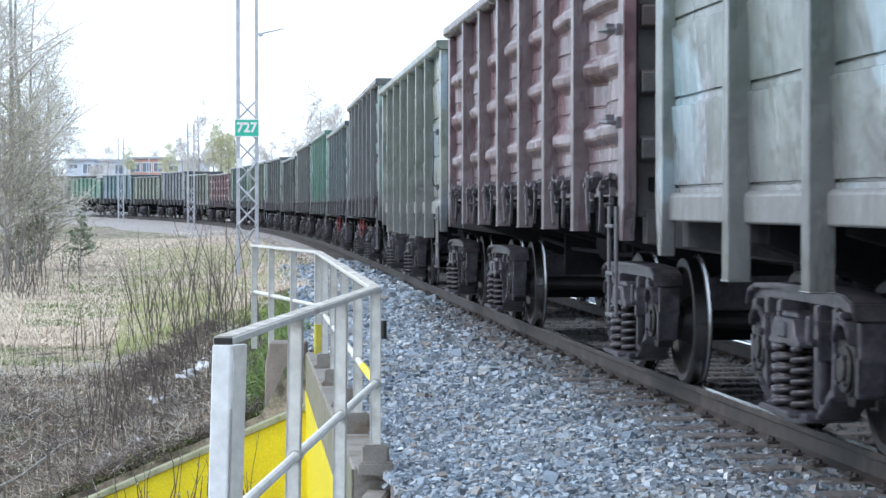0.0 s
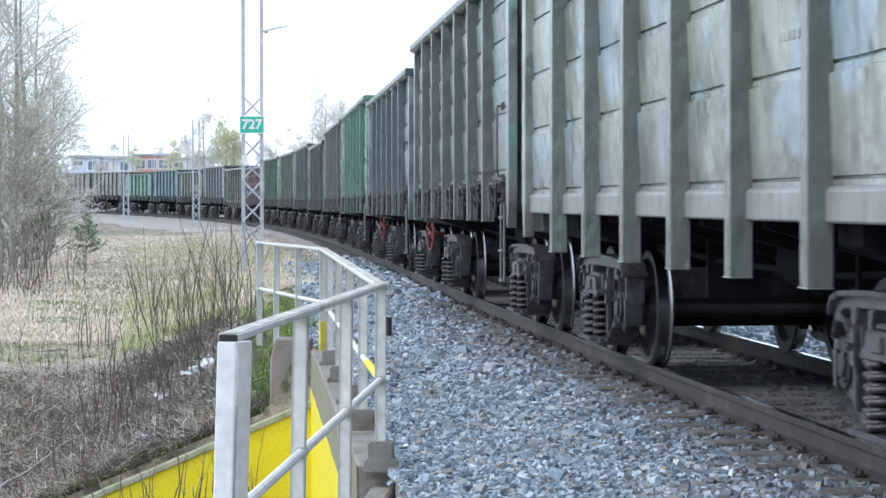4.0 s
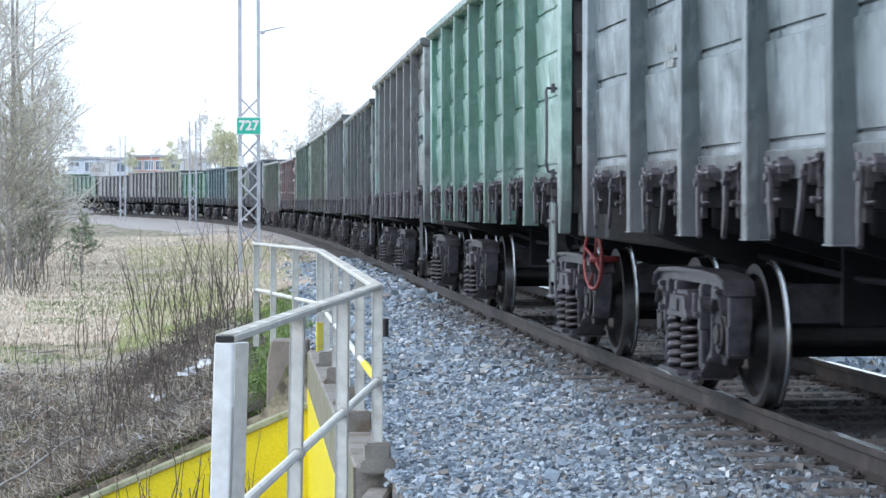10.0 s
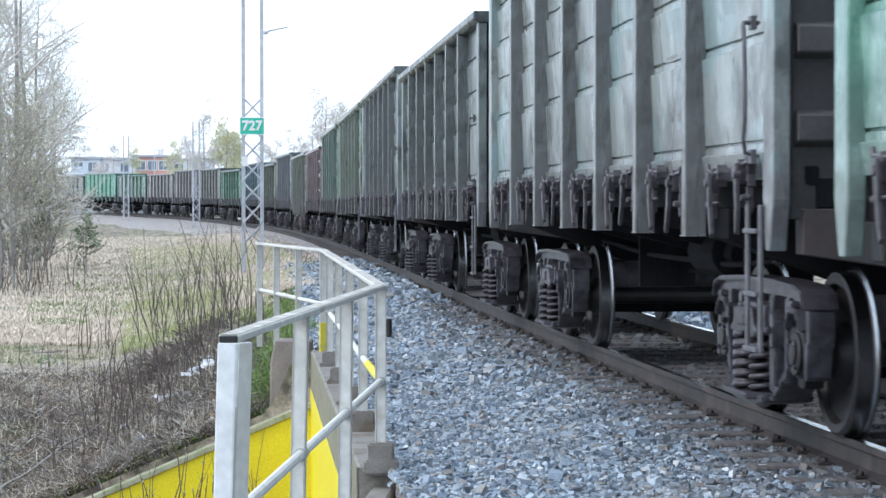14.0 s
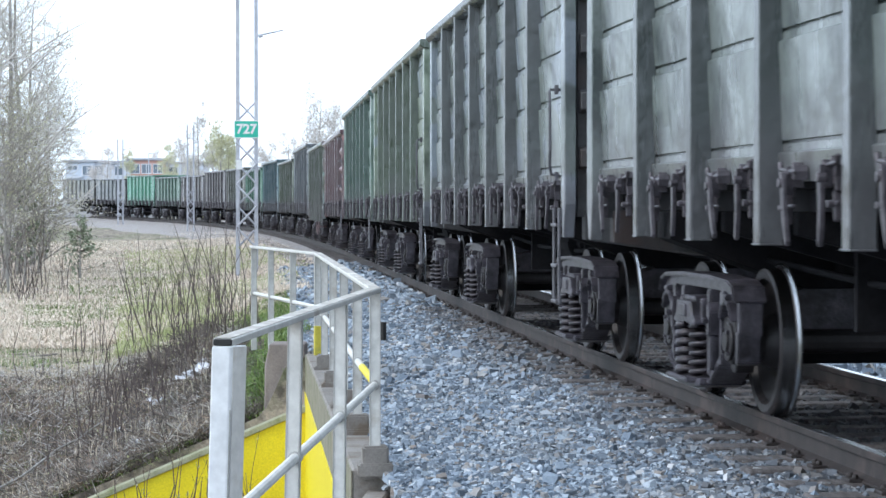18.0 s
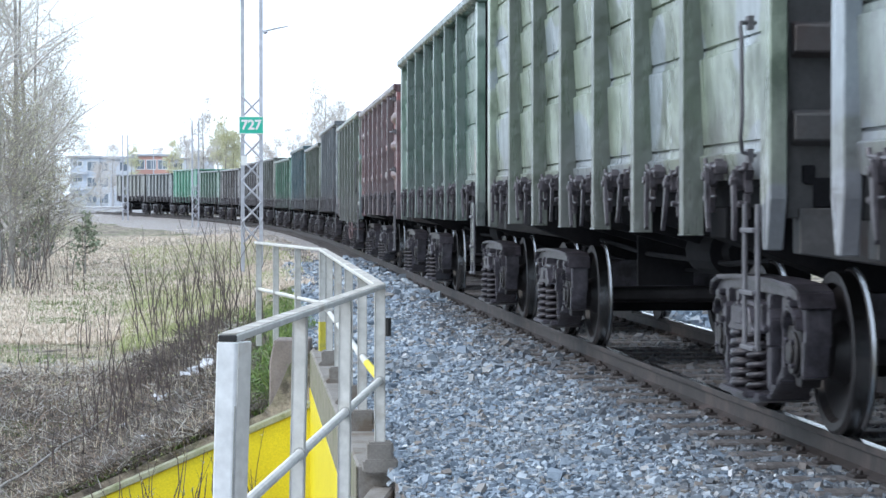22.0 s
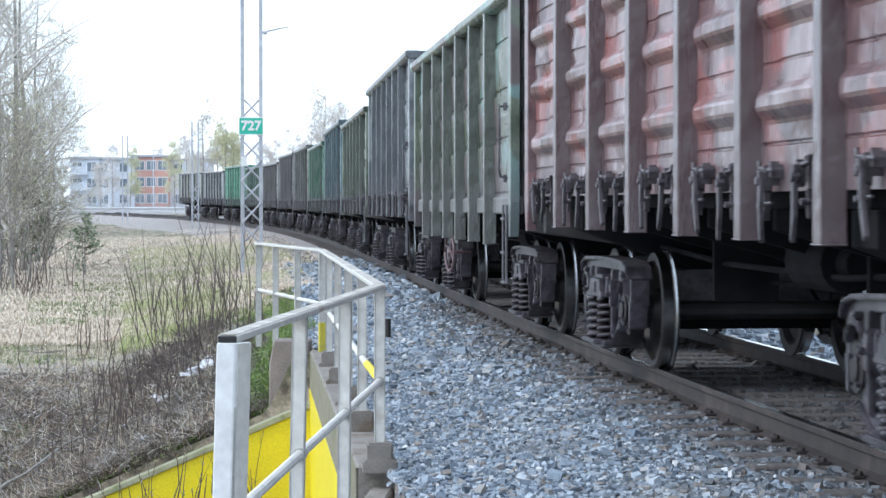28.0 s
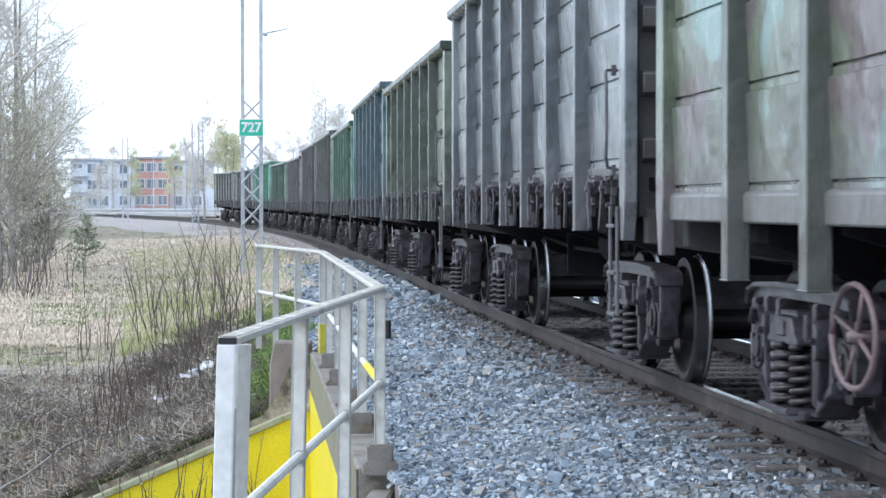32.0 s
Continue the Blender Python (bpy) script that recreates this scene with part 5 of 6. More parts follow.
part("small_plate", Geo().box(-0.09, 0.09, -0.01, 0.01, -0.14, 0.14).mesh("small_plate"), sign_white,
     thing("mast_number_plate", T((434 - 784) / FOC * MY, MY - 0.31, (1.412 - (288 - 361) / 3877 * MY) * LAT), "small white plate with dark bars on the mast", "sign"))

# ---- far road, fence and houses ----
asphalt = surface("asphalt", (0.42, 0.42, 0.44), (0.55, 0.55, 0.57), 0.5, 0.9, 0, 20)
g = Geo()
g.slab([(-151, 236), (-57, 236), (-19, 222), (9.5, 214), (9.5, 224), (-19, 234), (-57, 250), (-151, 250)], "z", 0.28, 0.53)
tagged(part("road", g.mesh("road"), asphalt), "pale asphalt street beyond the track", "road", kind="structure")
g = Geo().slab([(-312, 268), (-19, 268), (0, 420), (-312, 420)], "z", -0.6, 0.756)
tagged(part("pavement", g.mesh("pavement"), asphalt), "pale paved yard before the houses", "pavement", kind="structure")
fence = thing("fence", T(-58.6, 262, 0.47), "grey mesh fence along the street", "fence")
for k in range(32):
    part("post", Geo().tube((k * 1.5 - 4, 0, 0), (k * 1.5 - 4, 0, 1.75), 0.04, n=5).mesh("post"), mast_paint, fence)
g = Geo()
for z in np.arange(0.1, 1.75, 0.16):
    g.box(-4, 43, -0.012, 0.012, z - 0.015, z + 0.015)
tagged(part("fence_mesh", g.mesh("fence_mesh"), mast_paint, fence), kind="stuff")

# wall and roof colours are paled to carry the glare over the houses
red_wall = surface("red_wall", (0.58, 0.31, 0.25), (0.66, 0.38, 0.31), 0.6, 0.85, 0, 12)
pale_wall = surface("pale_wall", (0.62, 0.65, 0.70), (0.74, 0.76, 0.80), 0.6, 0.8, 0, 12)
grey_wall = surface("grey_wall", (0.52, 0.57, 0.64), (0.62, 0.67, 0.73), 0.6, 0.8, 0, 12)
roof_dark = surface("roof_grey", (0.34, 0.35, 0.37), (0.44, 0.45, 0.47), 0.6, 0.8, 0, 12)
# pane colour is lightened to stand for the sky mirrored in it
glass, _nt, _b = material("window_glass", 0.08)
_b.inputs["Base Color"].default_value = (0.16, 0.19, 0.22, 1)


def far_house(name, x0, x1, y, z0, z1, wall, label, columns, storeys, balcony):
    h = thing(name, T(x0, y, z0), label, "building")
    w, t = x1 - x0, z1 - z0
    part("wall", Geo().box(0, w, 0, 12, 0, t).mesh("wall", 0.05), wall, h)
    part("roof", Geo().box(-0.4, w + 0.4, -0.4, 12.4, t, t + 0.35).mesh("roof", 0.05), roof_dark, h)
    sh = t / storeys
    for r in range(storeys):
        for c in range(columns):
            cx, cz = w * (c + 0.5) / columns, sh * (r + 0.5)
            win = part("window", Geo().box(cx - 0.75, cx + 0.75, -0.06, 0.05, cz - 0.75, cz + 0.75).mesh("window", 0.02), sign_white, h)
            part("pane", Geo().box(cx - 0.64, cx - 0.04, -0.075, -0.055, cz - 0.64, cz + 0.64).mesh("pane"), glass, win)
            part("pane", Geo().box(cx + 0.04, cx + 0.64, -0.075, -0.055, cz - 0.64, cz + 0.64).mesh("pane"), glass, win)
        if balcony:
            b = part("balcony", Geo().box(0.3, w * 0.62, -1.5, -0.05, sh * r + 0.05, sh * r + 0.25).mesh("balcony", 0.02), pale_wall, h)
            part("balustrade", Geo().box(0.3, w * 0.62, -1.5, -1.44, sh * r + 0.25, sh * r + 1.2).mesh("balustrade", 0.01), grey_wall, b)
    return h


def by_bearing(px, y):
    """How far across a place lies, by its bearing from the viewer's stand and its distance."""
    return (px - 784) / FOC * y


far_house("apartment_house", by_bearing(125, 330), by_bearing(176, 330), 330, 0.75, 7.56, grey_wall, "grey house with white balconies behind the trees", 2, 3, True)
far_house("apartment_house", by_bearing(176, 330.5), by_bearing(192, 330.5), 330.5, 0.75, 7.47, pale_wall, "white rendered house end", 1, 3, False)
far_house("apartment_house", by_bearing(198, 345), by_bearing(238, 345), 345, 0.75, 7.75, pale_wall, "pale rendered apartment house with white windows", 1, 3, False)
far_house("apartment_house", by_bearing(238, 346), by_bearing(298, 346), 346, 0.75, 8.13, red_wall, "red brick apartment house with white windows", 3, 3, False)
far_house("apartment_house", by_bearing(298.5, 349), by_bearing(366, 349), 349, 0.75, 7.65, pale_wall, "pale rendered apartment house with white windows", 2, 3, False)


def lamp_post(x, y, z, height):
    p = thing("street_lamp", T(x, y, z), "thin pale street lamp beside the street", "lamp", "street lamps")
    part("pole", Geo().tube((0, 0, 0), (0, 0, height), 0.09, 0.06, 8).mesh("pole"), mast_paint, p)
    part("lamp_head", Geo().slab([(-0.05, -0.06), (0.7, -0.02), (0.7, 0.06), (-0.05, 0.08)], "y", -0.12, 0.12).mesh("lamp_head", 0.02), mast_paint, p, T(0, 0, height))
    return p


lamp_post(by_bearing(272, 292), 292, 0.75, 7.2)
lamp_post(by_bearing(197, 296), 296, 0.75, 4.0)

# the white car that drives along the street
car_white = surface("car_white", (0.74, 0.76, 0.78), (0.82, 0.83, 0.84), 3, 0.3)
car_wheels = []
car = thing("car", Matrix(), "small white car driving along the street", "car")
g = Geo().slab([(-1.80, 0.28), (-1.82, 0.70), (-1.55, 0.86), (-0.95, 0.90), (-0.35, 1.38), (0.75, 1.42), (1.45, 1.20), (1.75, 0.88), (1.80, 0.35), (1.6, 0.26)], "y", -0.80, 0.80)
part("body", g.mesh("body", 0.08, segments=2), car_white, car)
for f in (1, -1):
    for a, b in (((-0.80, 0.92), 0.05), ((0.15, 0.92), 1.0)):
        g = Geo().slab([(a[0], 0.93), (a[0] + 0.42 if a[0] < 0 else a[0], 1.30), (b, 1.33), (b + (0.0 if a[0] < 0 else 0.3), 0.95)], "y", f * 0.805 - 0.01, f * 0.805 + 0.01)
        part("side_window", g.mesh("side_window"), glass, car)
    for x in (-1.12, 1.12):
        wheel = part("wheel", Geo().tube((0, -0.09, 0), (0, 0.09, 0), 0.30, n=16).mesh("wheel", 0.02), black_cap, car, T(x, f * 0.76, 0.30))
        car_wheels.append(wheel)
        part("rim", Geo().tube((0, -0.10, 0), (0, 0.10, 0), 0.18, n=12).mesh("rim"), mast_paint, wheel)
    part("headlight", Geo().box(-0.03, 0.03, -0.14, 0.14, -0.07, 0.07).mesh("headlight", 0.01), sign_white, car, T(-1.80, f * 0.55, 0.66))

# ---- plants ----
bark_grey = surface("bark_grey", (0.26, 0.24, 0.22), (0.42, 0.40, 0.37), 6, 0.9, 0, 40, 0.5, 0.01, shift=False)
bark_pale = surface("bark_pale", (0.24, 0.22, 0.20), (0.40, 0.38, 0.35), 5, 0.85, 0, 30, 0.5, 0.01, (0.10, 0.09, 0.08), 4, shift=False)
twig_brown = surface("twig_brown", (0.075, 0.058, 0.055), (0.15, 0.118, 0.108), 6, 0.85, 0, 40, shift=False)
twig_dusk = surface("twig_dusk", (0.20, 0.175, 0.155), (0.36, 0.325, 0.29), 4, 0.9, 0, 40, shift=False)
# paled twigs: the glare over the tall trees is put into their colour
twig_grey = surface("twig_grey", (0.50, 0.465, 0.43), (0.66, 0.63, 0.59), 4, 0.9, 0, 40, shift=False)


def leafy(name, stops, rough=0.75):
    m, nt, b = material(name, rough)
    geo = nt.nodes.new("ShaderNodeNewGeometry")
    nt.links.new(ramp(nt, geo.outputs["Random Per Island"], stops), b.inputs["Base Color"])
    b.inputs["Transmission Weight"].default_value = 0.0
    return m


straw = leafy("straw", ((0.0, (0.26, 0.205, 0.145)), (0.35, (0.55, 0.465, 0.35)), (0.75, (0.74, 0.655, 0.53)), (1.0, (0.40, 0.33, 0.245))), 0.85)
pale_straw = leafy("pale_straw", ((0.0, (0.60, 0.49, 0.40)), (0.5, (0.72, 0.61, 0.50)), (1.0, (0.80, 0.70, 0.585))), 0.85)
fresh_grass = leafy("fresh_grass", ((0.0, (0.07, 0.13, 0.03)), (0.5, (0.14, 0.22, 0.055)), (1.0, (0.24, 0.31, 0.09))), 0.8)
yellow_grass = leafy("yellow_grass", ((0.0, (0.30, 0.34, 0.13)), (0.5, (0.42, 0.45, 0.20)), (1.0, (0.52, 0.53, 0.30))), 0.8)
# buds and far crowns are paled likewise, for glare and haze
bud_green = leafy("bud_green", ((0.0, (0.34, 0.35, 0.18)), (0.5, (0.46, 0.46, 0.27)), (1.0, (0.58, 0.54, 0.38))))
bud_yellow = leafy("bud_yellow", ((0.0, (0.48, 0.48, 0.27)), (0.5, (0.62, 0.61, 0.39)), (1.0, (0.70, 0.68, 0.50))))
bud_haze = leafy("bud_haze", ((0.0, (0.52, 0.48, 0.46)), (0.5, (0.62, 0.58, 0.55)), (1.0, (0.70, 0.66, 0.61))))
dead_weed = leafy("dead_weed", ((0.0, (0.06, 0.05, 0.045)), (0.5, (0.13, 0.105, 0.09)), (1.0, (0.22, 0.18, 0.15))))
needle_dark = leafy("needle_dark", ((0.0, (0.09, 0.12, 0.07)), (0.6, (0.16, 0.20, 0.125)), (1.0, (0.26, 0.30, 0.21))))
needle_green = leafy("needle_green", ((0.0, (0.17, 0.20, 0.13)), (0.6, (0.27, 0.31, 0.21)), (1.0, (0.38, 0.42, 0.31))))


def sticks(paths, radii, n=3):
    """Thin tapered stems along lines of points, as arrays: all lines have the same number of points."""
    p = np.asarray(paths, float)
    r = np.asarray(radii, float)
    c, m = p.shape[0], p.shape[1]
    d = np.gradient(p, axis=1)
    d /= np.linalg.norm(d, axis=2, keepdims=True) + 1e-9
    ref = np.where(np.abs(d[..., 2:3]) > 0.9, np.array([1.0, 0, 0]), np.array([0, 0, 1.0]))
    a = np.cross(d, ref)
    a /= np.linalg.norm(a, axis=2, keepdims=True) + 1e-9
    b = np.cross(d, a)
    ang = np.arange(n) * 2 * math.pi / n
    ring = p[:, :, None] + r[..., None, None] * (a[:, :, None] * np.cos(ang)[:, None] + b[:, :, None] * np.sin(ang)[:, None])
    idx = np.arange(c * m * n).reshape(c, m, n)
    q = np.stack([idx[:, :-1], np.roll(idx[:, :-1], -1, 2), np.roll(idx[:, 1:], -1, 2), idx[:, 1:]], -1).reshape(-1, 4)
    return ring.reshape(-1, 3), q


def flakes(points, size, r):
    """Small leaves: folded quads at the points, each turned its own way."""
    p = np.asarray(points, float)
    n = len(p)
    a = r.normal(size=(n, 3))
    a /= np.linalg.norm(a, axis=1, keepdims=True)
    b = np.cross(a, r.normal(size=(n, 3)))
    b /= np.linalg.norm(b, axis=1, keepdims=True) + 1e-9
    s = (size * np.exp(r.normal(0, 0.3, n)))[:, None]
    up = np.cross(a, b) * s * 0.25
    v = np.stack([p - a * s, p + b * s * 0.55 + up, p + a * s, p - b * s * 0.55 + up], 1).reshape(-1, 3)
    return v, np.arange(4 * n).reshape(n, 4)


def joined(pieces):
    vs, fs, n = [], [], 0
    for v, f in pieces:
        vs.append(v)
        fs.append(f + n)
        n += len(v)
    return np.concatenate(vs), np.concatenate(fs)


def branching(height, spread, levels, counts, r, trunk_r, lean=0.03, low=0.2, up=0.55, droop=0.0):
    """The lines of a bare tree: trunk first, then each level of its branches. Returns lists of (paths, radii)."""
    k = 7
    u = np.linspace(0, 1, k)
    off = np.cumsum(r.normal(0, lean, (k, 2)), 0) * height * 0.25
    trunk = np.stack([off[:, 0] - off[0, 0], off[:, 1] - off[0, 1], u * height], -1)[None]
    out = [(trunk, (trunk_r * (1 - 0.85 * u))[None])]
    length = height * spread
    for level in range(levels):
        P, R = out[-1]
        c = counts[level]
        src = np.repeat(np.arange(len(P)), c)
        t = r.uniform(low if level == 0 else 0.25, 1.0, len(src))
        i = np.clip((t * (k - 1)).astype(int), 0, k - 2)
        w = (t * (k - 1) - i)[:, None]
        base = P[src, i] * (1 - w) + P[src, i + 1] * w
        axis = P[src, i + 1] - P[src, i]
        axis /= np.linalg.norm(axis, axis=1, keepdims=True) + 1e-9
        side = r.normal(size=(len(src), 3))
        side -= axis * (side * axis).sum(1, keepdims=True)
        side /= np.linalg.norm(side, axis=1, keepdims=True) + 1e-9
        d = side + axis * up + np.array([0, 0, 0.25 - droop * level])
        d /= np.linalg.norm(d, axis=1, keepdims=True)
        ln = length * r.uniform(0.5, 1.1, len(src)) * (1.25 - 0.75 * t)
        bend = r.normal(0, 0.22, (len(src), 3)) + np.array([0, 0, 0.18 - droop * (level + 1)])
        path = base[:, None] + d[:, None] * (u[None, :, None] * ln[:, None, None]) + bend[:, None] * (u[None, :, None] ** 2 * ln[:, None, None])
        r0 = np.take_along_axis(R[src], i[:, None], 1)[:, 0] * 0.55
        out.append((path, r0[:, None] * (1 - 0.8 * u)[None] + 0.0015))
        length *= 0.5
    return out


def tree(name, x, y, height, spread, counts, seed, bark, twigs, buds, label, trunk_r=0.12, bud_size=0.03, bud_share=0.5, low=0.2, droop=0.0, sink=0.15, group=""):
    r = np.random.RandomState(seed)
    z = float(ground_height(np.array([x]), np.array([y]))[0]) - sink
    t = thing(name, T(x, y, z), label, "tree", group)
    levels = branching(height * LAT, spread, len(counts), counts, r, trunk_r, 0.03, low, 0.55, droop)
    tv, tf = sticks(*levels[0], n=8)
    tr = new("trunk", raw_mesh("trunk", tv, tf, bark))
    tr.parent = t
    bv, bf = joined([sticks(p[:, ::2], q[:, ::2], 3) if i else sticks(p, q, 4) for i, (p, q) in enumerate(levels[1:])])
    crown = new("crown", raw_mesh("crown", bv, bf, twigs))
    crown.parent = t
    tagged(crown, kind="stuff")
    if buds:
        p = levels[-1][0][:, 2:].reshape(-1, 3)
        p = p[r.uniform(size=len(p)) < bud_share] + r.normal(0, 0.02, (1, 3))
        fv, ff = flakes(p, bud_size, r)
        lv = new("foliage", raw_mesh("foliage", fv, ff, buds))
        lv.parent = t
        tagged(lv, kind="stuff")
    return t


# the thicket of bare trees at the edge of the field
for i, (px, y, h, pale, dens) in enumerate([(18, 79, 14, 1, 30), (40, 84, 13, 1, 28), (-12, 76, 13, 1, 26), (66, 92, 11, 0, 26), (88, 100, 9.0, 0, 26), (4, 90, 15, 0, 30),
                                            (52, 74, 6.0, 0, 26), (24, 70, 5.5, 0, 24), (-4, 68, 6.5, 0, 24), (96, 112, 7.5, 0, 24), (76, 84, 5.0, 0, 26), (-40, 82, 14, 1, 28)]):
    tree("birch_tree" if pale else "alder_tree", by_bearing(px, y), y, h, 0.26 if h > 8 else 0.36, (dens, 9, 5), 100 + i, bark_pale if pale else bark_grey, twig_grey if h > 8 else twig_dusk,
         bud_green if i % 3 else bud_yellow, "bare spring tree with pale trunk and first buds" if pale else "bare grey tree with thin twigs and first buds",
         0.13 if h > 8 else 0.05, 0.021, 0.45, 0.10, 0.06, group="trees at the edge of the field")

# trees far behind the train and the houses
for i, (px, y, h, sp, kind) in enumerate([(575, 190, 11.0, 0.28, 0), (600, 205, 10.5, 0.26, 0), (550, 215, 9.5, 0.26, 0), (520, 240, 8.5, 0.26, 0), (488, 250, 8.0, 0.28, 0),
                                          (400, 215, 9.0, 0.22, 1), (385, 230, 8.5, 0.22, 1), (415, 225, 8.0, 0.22, 1), (362, 210, 11.0, 0.2, 0), (330, 300, 9.5, 0.24, 0),
                                          (310, 310, 9.0, 0.24, 1), (200, 315, 9.5, 0.24, 0), (232, 320, 9.0, 0.22, 1), (285, 372, 10.5, 0.24, 0), (160, 372, 11, 0.24, 0),
                                          (640, 230, 9, 0.26, 0), (700, 240, 9, 0.26, 0), (345, 335, 8.0, 0.25, 1), (180, 300, 6.5, 0.26, 0), (460, 260, 8.0, 0.26, 0)]):
    tree("far_tree", by_bearing(px, y), y, h, sp, (27, 10, 6), 300 + i, bark_grey, twig_grey, bud_yellow if kind else bud_haze,
         "tall tree with yellow-green spring leaves" if kind else "tall bare tree with a hazy grey crown", 0.12, 0.07 if kind else 0.05, 0.6 if kind else 0.55, 0.25, 0.04,
         group="trees behind the track")

# spruce saplings


def sapling(px, y, height, whorls, seed, needles, label):
    """A young spruce: a thin stem, tiers of rising boughs that shorten upwards, short needles."""
    r = np.random.RandomState(seed)
    sx, k = by_bearing(px, y), height / 1.9
    t = thing("spruce_sapling", T(sx, y, float(ground_height(np.array([sx]), np.array([y]))[0]) - 0.08), label, "tree", "spruce saplings in the field")
    part("trunk", Geo().tube((0, 0, 0), (0.02, 0.0, height), 0.03 * k, 0.006, 7).mesh("trunk"), bark_grey, t)
    paths, radii, tips = [], [], []
    u = np.linspace(0, 1, 6)
    for _ in range(whorls):
        hgt = r.choice(np.linspace(0.30, 1.85, 9)) + r.normal(0, 0.05)
        a, ln = r.uniform(0, 6.28), (2.05 - hgt) * 0.42 * r.uniform(0.5, 1.15) + 0.05
        d = np.array([math.cos(a), math.sin(a), r.uniform(0.0, 0.4)])
        path = (np.array([0.01, 0, hgt]) + d * (u * ln)[:, None] + np.array([0, 0, 0.16]) * (u ** 2 * ln)[:, None]) * k
        paths.append(path)
        radii.append(0.008 * k * (1 - 0.8 * u))
        tips += [path[2:] + r.normal(0, 0.035 * k, (4, 3)) for _ in range(2)]
    v, f = sticks(paths, radii)
    ob = new("crown", raw_mesh("crown", v, f, twig_brown))
    ob.parent = t
    tagged(ob, kind="stuff")
    v, f = flakes(np.concatenate(tips), 0.05 * k, r)
    ob = new("foliage", raw_mesh("foliage", v, f, needles))
    ob.parent = t
    tagged(ob, kind="stuff")
    return t


sapling(150, 79, 2.25, 58, 9, needle_green, "small grey-green spruce sapling in dry grass")
sapling(46, 84, 3.6, 120, 10, needle_dark, "dark green young spruce before the thicket")


def shrub(x, y, stems, height, seed, width, label, buds=bud_green, name="bare_shrub", bud_share=0.25):
    """A clump of upright bare shoots with short side twigs and a few buds."""
    r = np.random.RandomState(seed)
    z = float(ground_height(np.array([x]), np.array([y]))[0]) - 0.05
    t = thing(name, T(x, y, z), label, "shrub", "shrubs on the bank")
    k = 6
    u = np.linspace(0, 1, k)
    b0 = np.concatenate([r.normal(0, width, (stems, 2)), np.zeros((stems, 1))], 1)
    h = height * r.uniform(0.45, 1.1, stems)
    lean = r.normal(0, 0.13, (stems, 2))
    sway = r.normal(0, 0.06, (stems, 2))
    path = b0[:, None] + np.stack([h[:, None] * (lean[:, :1] * u + sway[:, :1] * np.sin(u * 4)), h[:, None] * (lean[:, 1:] * u + sway[:, 1:] * np.sin(u * 4)), h[:, None] * u], -1)
    rad = (0.0098 * r.uniform(0.55, 1.4, stems))[:, None] * (1 - 0.75 * u)[None]
    n = int(stems * 2.4)
    src, i = r.randint(0, stems, n), r.randint(1, 5, n)
    d = np.concatenate([r.normal(0, 0.45, (n, 2)), r.uniform(0.5, 1.0, (n, 1))], 1)
    tw = path[src, i][:, None] + d[:, None] * (u[None, :, None] * (r.uniform(0.12, 0.45, n) * height * 0.4)[:, None, None])
    tr = np.full((n, k), 0.0032) * (1 - 0.6 * u)
    v, f = joined([sticks(path, rad, 4), sticks(tw, tr, 3)])
    ob = new("stem_clump", raw_mesh("stem_clump", v, f, twig_brown))
    ob.parent = t
    tagged(ob, kind="stuff")
    p = np.concatenate([tw[:, 2:].reshape(-1, 3), path[:, 3:].reshape(-1, 3)])
    p = p[r.uniform(size=len(p)) < bud_share] + r.normal(0, 0.012, (1, 3))
    fv, ff = flakes(p, 0.017, r)
    ob = new("foliage", raw_mesh("foliage", fv, ff, buds))
    ob.parent = t
    tagged(ob, kind="stuff")
    return t


rr = random.Random(12)
for i in range(13):
    y = rr.uniform(35, 50)
    shrub(by_bearing(rr.triangular(255, 450, 370), y), y, 4, rr.uniform(1.5, 2.9), 500 + i, 0.34, "clump of thin bare dark shoots", name="bare_shrub", bud_share=0.25)
for i in range(14):
    y = rr.uniform(44, 62)
    shrub(by_bearing(rr.uniform(250, 430), y), y, 5, rr.uniform(1.0, 2.2), 540 + i, 0.4, "clump of shoots with fresh green buds", yellow_grass, bud_share=0.9)
for i in range(16):
    y = rr.uniform(29, 46)
    shrub(by_bearing(rr.uniform(20, 300), y), y, 4, rr.uniform(0.7, 1.5), 580 + i, 0.2, "sparse dry shoots in the grass", bud_share=0.12)
for i, px in enumerate((205, 262, 315, 345, 372, 398, 428)):
    y = 25.6 + 0.12 * i
    g = shrub(by_bearing(px, y), y, 5, 0.9 + 0.12 * (i % 3), 600 + i, 0.14, "dark twigs growing before the yellow wall", bud_share=0.2)
    g.location.z = -2.31

for i in range(16):
    y = rr.uniform(28.5, 35)
    shrub(by_bearing(rr.uniform(90, 380), y), y, 4, rr.uniform(0.6, 1.3), 660 + i, 0.16, "thin dark shoots on the bank above the wall", bud_share=0.15)
rusty = leafy("rusty_leaves", ((0.0, (0.17, 0.12, 0.085)), (0.5, (0.30, 0.215, 0.155)), (1.0, (0.43, 0.32, 0.24))))
for i in range(16):
    y = rr.uniform(62, 80)
    shrub(by_bearing(rr.uniform(-30, 100), y), y, 7, rr.uniform(1.2, 3.2), 640 + i, 0.6, "tangle of bare brown shoots under the trees", rusty if i % 3 == 0 else bud_haze, bud_share=0.7)


